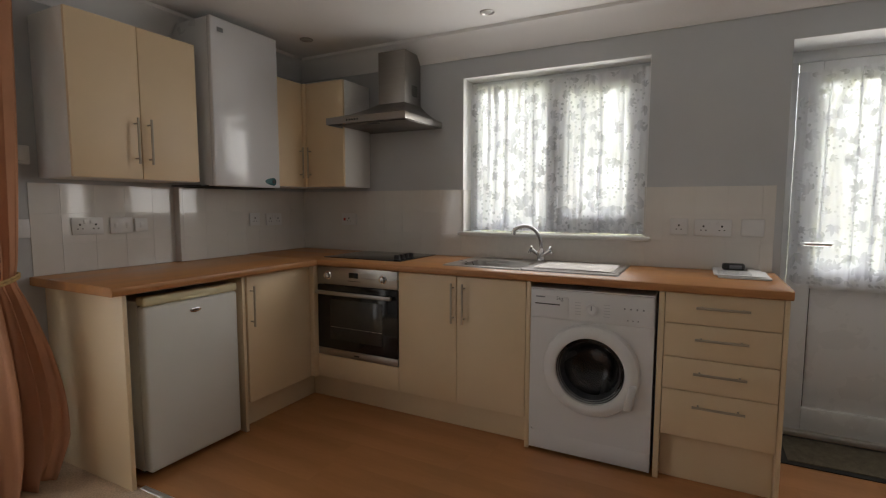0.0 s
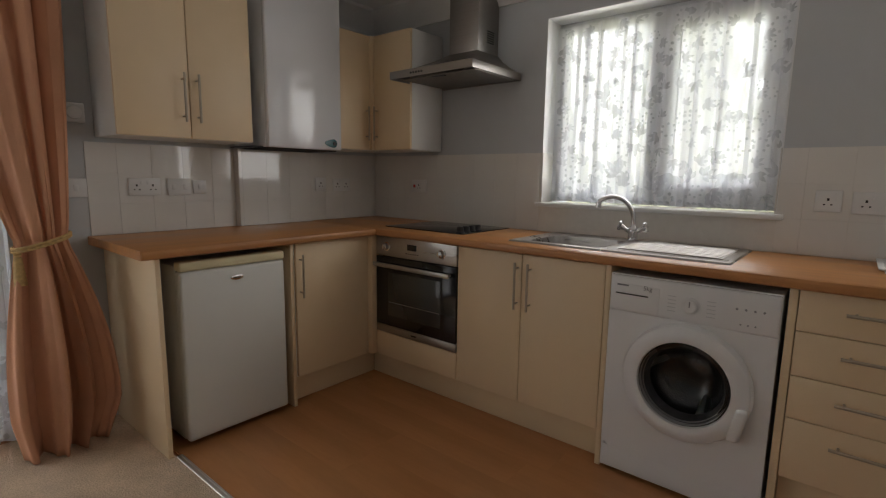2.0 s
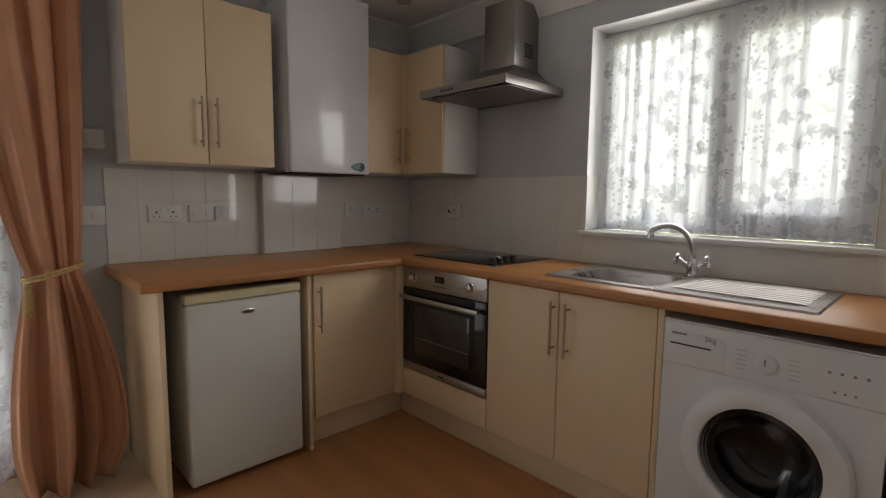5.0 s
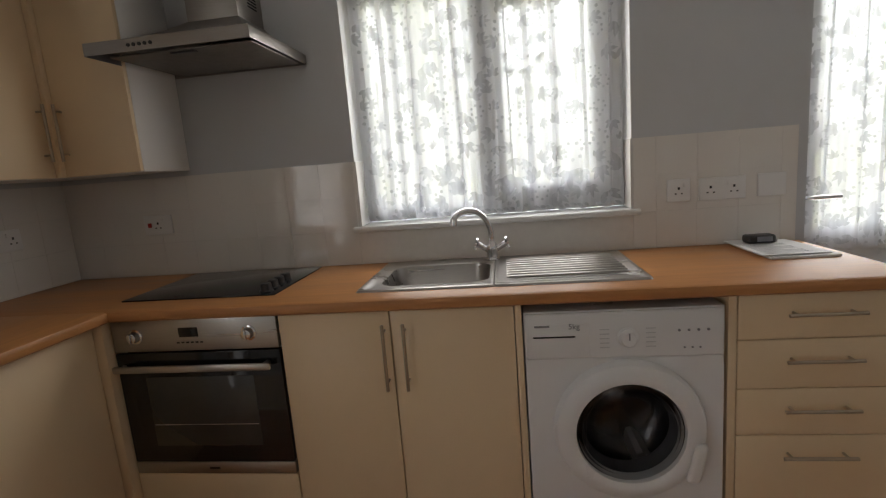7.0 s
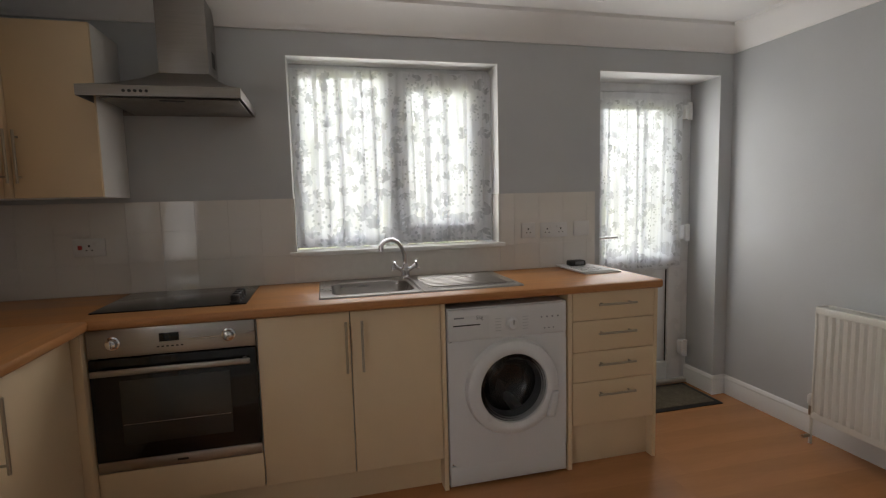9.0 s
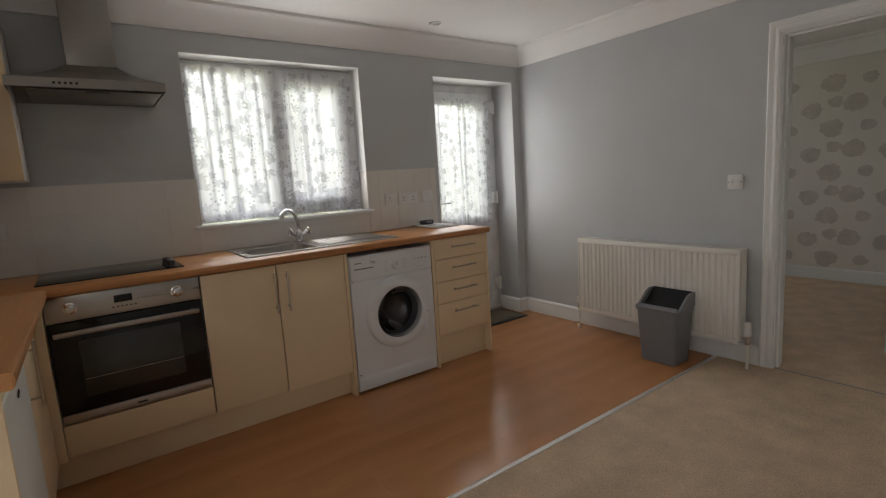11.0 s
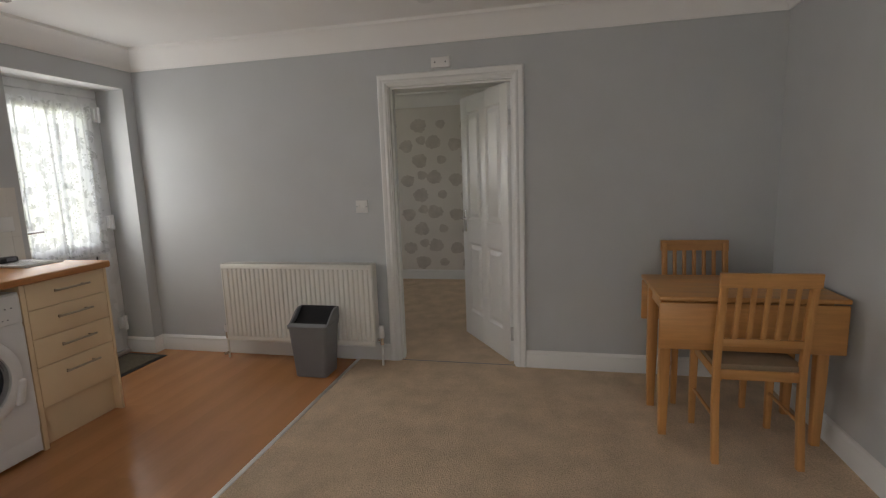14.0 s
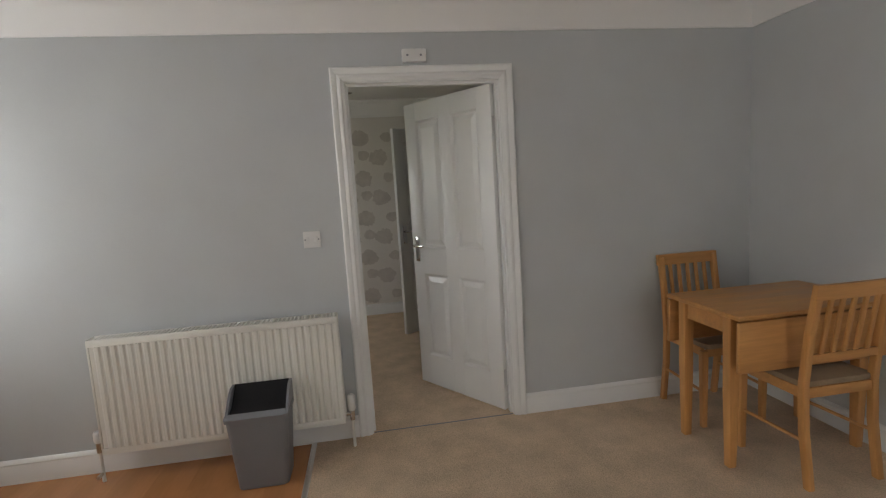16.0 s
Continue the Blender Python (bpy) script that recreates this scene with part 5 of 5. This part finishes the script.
def lace_curtain(name, label, place, width, height, seed, folds, depth, scallop=0.012, cloth="lace"):
    """Net hanging flat; place(u metres, out metres, v metres down) gives the point."""
    f = wave(seed, folds, depth)
    c = thing(name, place(width / 2, 0, height), label, "net curtain", "lace net curtains")

    def at(u, d, extra=0.0):
        return place(u, f(u / width, 1 - d / height) + extra, d)

    bm = bmesh.new()
    nu, nv = int(width / 0.011), int(height / 0.06)
    rows = []
    for j in range(nv + 1):
        row = []
        for i in range(nu + 1):
            u = width * i / nu
            d = height * j / nv
            if j == nv:
                d += scallop * (abs(math.sin(math.pi * u / 0.09)) - 0.5)
            row.append(bm.verts.new(at(u, d)))
        rows.append(row)
    for a, b in zip(rows, rows[1:]):
        for k in range(nu):
            bm.faces.new((a[k], a[k + 1], b[k + 1], b[k]))
    net = part("net", bm, M[cloth], c)
    rng = random.Random(seed)
    q = rng.uniform(0.01, 0.05)
    while q < width - 0.04:
        w_ = rng.uniform(0.008, 0.03)
        bm = bmesh.new()
        lean = rng.uniform(-0.012, 0.012)
        rows = [[bm.verts.new(at(q + lean * j / nv + k * w_ / 2, height * j / nv, 0.003 + 0.004 * (k == 1))) for k in range(3)] for j in range(nv + 1)]
        for a, b in zip(rows, rows[1:]):
            for k in range(2):
                bm.faces.new((a[k], a[k + 1], b[k + 1], b[k]))
        part("pleat", bm, M[cloth], c)
        q += w_ + rng.uniform(0.025, 0.11)
    bm = bmesh.new()

    def blade(u0, d0, ang, ln, wd):
        """One leaf lobe, six points, draped on the net."""
        ca, sa = math.cos(ang), math.sin(ang)
        pts = []
        for p, q in ((0, 0), (0.35, 0.5), (0.7, 0.38), (1, 0), (0.7, -0.38), (0.35, -0.5)):
            a, b = p * ln, q * wd
            uu, dd = u0 + a * ca - b * sa, d0 + a * sa + b * ca
            if not (0.004 < uu < width - 0.004 and 0.004 < dd < height - 0.004):
                return
            pts.append(bm.verts.new(at(uu, dd, 0.0085)))
        bm.faces.new((pts[0], pts[1], pts[5]))
        bm.faces.new((pts[1], pts[2], pts[4], pts[5]))
        bm.faces.new((pts[2], pts[3], pts[4]))

    step = 0.07
    for j in range(int(height / step) + 1):
        for i in range(int(width / step) + 1):
            u = (i + (0.5 if j % 2 else 0.0)) * step + rng.uniform(-0.02, 0.02)
            d = (j + 0.4) * step + rng.uniform(-0.02, 0.02)
            ang = rng.uniform(0, 6.28)
            s = rng.uniform(0.6, 1.15) * (1.35 if d > height * 0.8 else 1.0)
            kind = rng.choice((0, 0, 1, 2))
            if rng.random() < 0.12:
                continue
            if kind < 2:
                for k, ln in ((-2, 0.03), (-1, 0.042), (0, 0.05), (1, 0.042), (2, 0.03)):
                    blade(u, d, ang + k * 0.62, ln * s * 1.2, 0.019 * s)
            else:
                for k in range(7):
                    a = ang + k * 0.9
                    blade(u + 0.024 * s * math.cos(a), d + 0.024 * s * math.sin(a), a, 0.016 * s, 0.015 * s)
    q = 0.0
    while q < width - 0.02:
        blade(q, height - 0.02, 0.25 + 0.5 * rng.random(), 0.03, 0.014)
        q += 0.026
    mt_ = part("lace_leaves", bm, M["motif"], c, "woven leaf and berry pattern of the lace")
    mt_["kind"] = "stuff"
    return c


lc = lace_curtain("lace_curtain", "white lace net curtain with leaf pattern over the kitchen window", lambda u, o, d: (1.385 + u, 0.118 - o, 2.028 - d), 1.102, 0.947, 3, 13, 0.010, 0.008)
part("wire", tube(bmesh.new(), [(1.379, 0.125, 2.018), (2.494, 0.125, 2.018)], 0.003, 8), M["upvc"], lc)
lc = lace_curtain("lace_curtain", "white lace net curtain hung on the back door", lambda u, o, d: (3.185 + u, 0.208 - o, 1.93 - d), 0.675, 1.10, 8, 8, 0.006, cloth="lace_thin")
part("wire", tube(bmesh.new(), [(3.18, 0.218, 1.922), (3.865, 0.218, 1.922)], 0.003, 8), M["upvc"], lc)
lc = lace_curtain("lace_curtain", "long white lace net curtain at the patio doors", lambda u, o, d: (-0.035 + o, -2.11 - u, 2.015 - d), 1.83, 2.0, 21, 16, 0.014, 0.02, "lace_long")
part("wire", tube(bmesh.new(), [(-0.035, -2.102, 2.012), (-0.035, -3.946, 2.012)], 0.004, 8), M["upvc"], lc)


def tied_curtain(name, label, y_edge, sgn):
    """Heavy curtain drawn to the side: full at the top, gathered at the tie, swelling again to the floor."""
    c = thing(name, (0.1, y_edge, 0), label, "curtain", "tied-back curtains")
    tie, top = 0.915, 2.20
    bm = bmesh.new()
    nu, nv = 150, 60
    rows = []
    rng = random.Random(4)
    ph = [rng.uniform(0, 6.28) for _ in range(6)]
    for j in range(nv + 1):
        z = 0.012 + (top - 0.012) * j / nv
        if z > tie:
            f = (z - tie) / (top - tie)
            g = f ** 0.8
            a0, a1 = -1.925 + 0.075 * g, -2.10 - 0.235 * g
            dep = 0.036 + 0.018 * g
            cx = 0.13 - 0.015 * g
        else:
            f = (tie - z) / tie
            g = math.sin(min(1, f * 1.35) * math.pi / 2)
            tuck = max(0.0, f - 0.8) / 0.2
            a0, a1 = -1.925 + 0.125 * g - 0.07 * tuck, -2.10 - 0.085 * g + 0.03 * tuck
            dep = 0.036 + 0.055 * g
            cx = 0.13 + 0.06 * g
        pinch = math.exp(-((z - tie) / 0.05) ** 2)
        row = []
        for i in range(nu + 1):
            u = i / nu
            q = u + 0.05 * math.sin(6.28 * 1.3 * u + ph[5] + 0.8 * z)
            w = 0.95 * math.sin(6.28 * 3.2 * q + ph[0] + 0.6 * math.sin(2 * z + ph[1])) + 0.30 * math.sin(6.28 * 6.7 * q + ph[2] + 1.3 * math.sin(1.7 * z)) + 0.45 * math.sin(6.28 * 1.5 * q + ph[3] + z)
            bulge = math.sin(math.pi * u) * 0.05 * (0.4 + 0.6 * (1 - pinch))
            y = a0 + (a1 - a0) * (u + 0.012 * math.sin(6.28 * 11 * u + ph[4]))
            x = cx + bulge + dep * 0.85 * w * (0.75 - 0.35 * pinch)
            if z < 0.05:
                x += 0.012 * math.sin(30 * u)
            row.append(bm.verts.new((max(0.025, x), y, z)))
        rows.append(row)
    for a, b in zip(rows, rows[1:]):
        for k in range(nu):
            bm.faces.new((a[k], a[k + 1], b[k + 1], b[k]))
    ob = part("cloth", bm, M["curtain"], c)
    sm_ = ob.modifiers.new("thick", "SOLIDIFY")
    sm_.thickness = 0.003
    bm = bmesh.new()
    ring = []
    for k in range(25):
        a = math.tau * k / 24
        ring.append((0.135 + 0.078 * math.cos(a), -2.012 + 0.1 * math.sin(a), tie - 0.005 - 0.028 * sgn * math.sin(a)))
    tube(bm, ring, 0.007, 8, False)
    tube(bm, [(p[0] * 1.02, p[1], p[2] + 0.012) for p in ring], 0.006, 8, False)
    tb_ = part("tie_back", bm, M["braid"], c, "twisted gold braid tie-back")
    ty = -2.10
    bm = lathe(bmesh.new(), (0.16, ty, tie - 0.02), (0, 0, -1), [(0, 0.004), (0.01, 0.012), (0.022, 0.014), (0.03, 0.009), (0.036, 0.014), (0.15, 0.024), (0.152, 0)], 16)
    part("tassel", bm, M["braid"], tb_, "gold tassel")
    return c


tied_curtain("curtain", "peach-brown heavy curtain tied back beside the patio doors", -2.055, -1)
pole = thing("curtain_rail", (0.1, -3.0, 2.2), "slim white curtain rail above the patio doors", "curtain rail")
part("rail", B(0.085, 0.112, -4.1, -1.86, 2.200, 2.222, 0.003), M["white"], pole)
for y in (-4.0, -3.0, -1.95):
    part("bracket", B(0.0, 0.086, y - 0.012, y + 0.012, 2.203, 2.219, 0.002), M["white"], pole)

# ---- outdoors ----
bm = bmesh.new()
n = 24
g = [[bm.verts.new((x, y, -0.16)) for x in (-60 + 124 * i / n for i in range(n + 1))] for y in (-60 + 120 * j / n for j in range(n + 1))]
for j in range(n):
    for i in range(n):
        bm.faces.new((g[j][i], g[j][i + 1], g[j + 1][i + 1], g[j + 1][i]))
setting("ground", bm, M["grass"], "garden lawn")
setting("pavement", B(-2.6, 7, 0.33, 2.2, -0.2, -0.12), M["paving"], "pale paving beside the house", False)
setting("pavement_west", B(-2.6, -0.29, -6, 0.33, -0.2, -0.12), M["paving"], "pale paving beside the house", False)
setting("roof_slab", B(-0.6, 7.3, -5.0, 0.6, CZ + 0.3, CZ + 0.5), M["brickwork"], "plain slab closing the place above", False)


def leaf_clump(bm, c, r, count, rng, size):
    for _ in range(count):
        d = Vector((rng.gauss(0, 1), rng.gauss(0, 1), rng.gauss(0, 1))).normalized() * r * rng.uniform(0.55, 1.0)
        p = Vector(c) + d
        u = Vector((rng.gauss(0, 1), rng.gauss(0, 1), rng.gauss(0, 1))).normalized()
        v = u.orthogonal().normalized()
        s = size * rng.uniform(0.6, 1.3)
        q = [bm.verts.new(p + a) for a in (u * s, v * s * 0.45, -u * s, -v * s * 0.45)]
        bm.faces.new(q)


rng = random.Random(11)
bm = bmesh.new()
for k in range(150):
    leaf_clump(bm, (rng.uniform(-3, 9), rng.uniform(3.6, 4.5), rng.uniform(-0.1, 2.3)), rng.uniform(0.25, 0.5), 55, rng, 0.06)
hd = solo("hedge", bm, M["leaf"], "tall leafy green hedge along the garden", "hedge", kind="stuff", smooth=False)
bm = bmesh.new()
for k in range(110):
    leaf_clump(bm, (rng.uniform(-6.6, -5.8), rng.uniform(-8, 2), rng.uniform(0.6, 2.2)), rng.uniform(0.25, 0.5), 45, rng, 0.06)
solo("hedge", bm, M["leaf"], "leafy green hedge behind the garden fence", "hedge", kind="stuff", smooth=False)
fn = thing("garden_fence", (-4.6, -3, -0.16), "weathered wooden post and rail garden fence", "fence")
for k in range(8):
    y = -7.5 + 1.2 * k
    part("post", B(-4.65, -4.56, y, y + 0.09, -0.16, 0.85, 0.006), M["fence"], fn)
for z in (0.05, 0.35, 0.65):
    part("rail", B(-4.56, -4.53, -7.5, 1.0, z, z + 0.1, 0.004), M["fence"], fn)
for tx_, ty_ in ((0.6, 6.2), (4.6, 6.8)):
    tr = thing("tree", (tx_, ty_, -0.16), "broad leafy garden tree behind the hedge", "tree", "garden trees")
    bm = tube(bmesh.new(), [(tx_, ty_, -0.16), (tx_ + 0.05, ty_, 1.2), (tx_ - 0.05, ty_ + 0.1, 2.6)], [0.16, 0.13, 0.09], 10)
    for k in range(5):
        a = k * 1.26
        tube(bm, [(tx_ - 0.03, ty_ + 0.08, 2.0 + 0.12 * k), (tx_ + 0.7 * math.cos(a), ty_ + 0.7 * math.sin(a), 3.0 + 0.2 * k)], [0.06, 0.025], 7)
    part("trunk", bm, M["bark"], tr)
    bm = bmesh.new()
    for k in range(55):
        a, rr_ = rng.uniform(0, 6.28), rng.uniform(0.2, 1.5)
        leaf_clump(bm, (tx_ + rr_ * math.cos(a), ty_ + rr_ * math.sin(a), rng.uniform(2.1, 4.4)), rng.uniform(0.25, 0.45), 45, rng, 0.07)
    cr = part("crown", bm, M["leaf"], tr, smooth=False)

# ---- pieces: wall tiles and floor planks ----
TW, TH, TG = 0.152, 0.1455, 0.0005


def tile_data(name, w, h, axis):
    """A glazed tile with softened edges, centred on its own origin; axis is its outward normal."""
    bm = bmesh.new()
    e = 0.0004
    rings = []
    for inset, d in ((0.0, 0.0), (0.0, 0.0018), (e, 0.0024)):
        q = []
        for a, b in ((-1, -1), (1, -1), (1, 1), (-1, 1)):
            u, v = a * (w / 2 - inset), b * (h / 2 - inset)
            q.append((u, -d, v) if axis == "y" else (d, u, v))
        rings.append(q)
    loft(bm, rings)
    return mesh_of(name, bm, M["tile"], False)


def tile_run(parent, axis, fixed, spans, rows):
    """Tiles in rows; spans of (start, end) along the wall for each row."""
    cache = {}
    for r_, sp in enumerate(spans):
        z0, z1 = rows[r_]
        for a, b in sp:
            k = a
            while k < b - 0.012:
                nx_ = min(b, (math.floor(k / TW + 1e-4) + 1) * TW)
                w_, h_ = nx_ - k - TG, z1 - z0 - TG
                key = (round(w_, 3), round(h_, 3))
                if key not in cache:
                    cache[key] = tile_data("tile", w_, h_, axis)
                o = new("tile", cache[key])
                o.parent = parent
                c_ = (k + nx_) / 2
                o.location = ((c_, fixed, (z0 + z1) / 2) if axis == "y" else (fixed, c_, (z0 + z1) / 2))
                k = nx_


ROWS_ = [(0.912, 0.912 + TH), (0.912 + TH, 0.912 + 2 * TH), (0.912 + 2 * TH, 1.348)]
bm = B(0.002, WIN[0], -0.0022, -0.0004, 0.911, 1.348)
box(bm, WIN[0], WIN[1], -0.0022, -0.0004, 0.911, 1.05)
box(bm, WIN[1], 3.096, -0.0022, -0.0004, 0.911, 1.348)
box(bm, 0.0004, 0.0022, -1.80, -0.003, 0.911, 1.348)
setting("trim_grout", bm, M["grout"], "pale grout behind the splashback tiles", False)
cut = [(0.008, WIN[0]), (WIN[1], 3.096)]
tile_run(wall_north, "y", -0.0022, [cut, cut, cut], ROWS_)
tile_run(wall_west, "x", 0.0022, [[(-1.80, -1.086), (-0.591, -0.008)]] * 3, ROWS_)
tile_run(pipe, "x", 0.0484, [[(-1.084, -0.593)]] * 3, ROWS_)
# tiled cheeks of the window reveal
bm = B(WIN[0] + 0.0032, WIN[0] + 0.009, -0.006, 0.118, 1.0745, 1.348, 0.0015)
box(bm, WIN[1] - 0.009, WIN[1] - 0.0032, -0.006, 0.118, 1.0745, 1.348, 0.0015)
setting("trim_reveal_tiles", bm, M["tile"], "white tiled lower cheeks of the window reveal")

PW, PL = 0.1905, 1.26
cache = {}
rng = random.Random(2)
y = SPLIT + 0.004
row = 0
while y < 0.24:
    yb = min(y + PW, 0.24)
    x = 0.02 - rng.uniform(0.0, 0.9)
    while x < EX - 0.01:
        a, b = max(x, 0.005), min(x + PL, EX - 0.004)
        if b - a > 0.03:
            if y > -0.02:
                a = max(a, BDOOR[0] + 0.003)
                b = min(b, BDOOR[1] - 0.003)
            if b - a > 0.03:
                key = (round(b - a, 3), round(yb - y, 3))
                if key not in cache:
                    w_, h_ = b - a - 0.0003, yb - y - 0.0003
                    q = bmesh.new()
                    loft(q, [[(s_ * (w_ / 2 - i_), t_ * (h_ / 2 - i_), d_) for s_, t_ in ((-1, -1), (1, -1), (1, 1), (-1, 1))] for i_, d_ in ((0, -0.004), (0, 0.0))])
                    cache[key] = mesh_of("plank", q, M["plank"], False)
                o = new("plank", cache[key])
                o.parent = floor
                o.location = ((a + b) / 2, (y + yb) / 2, 0.0)
        x += PL
    y = yb
    row += 1
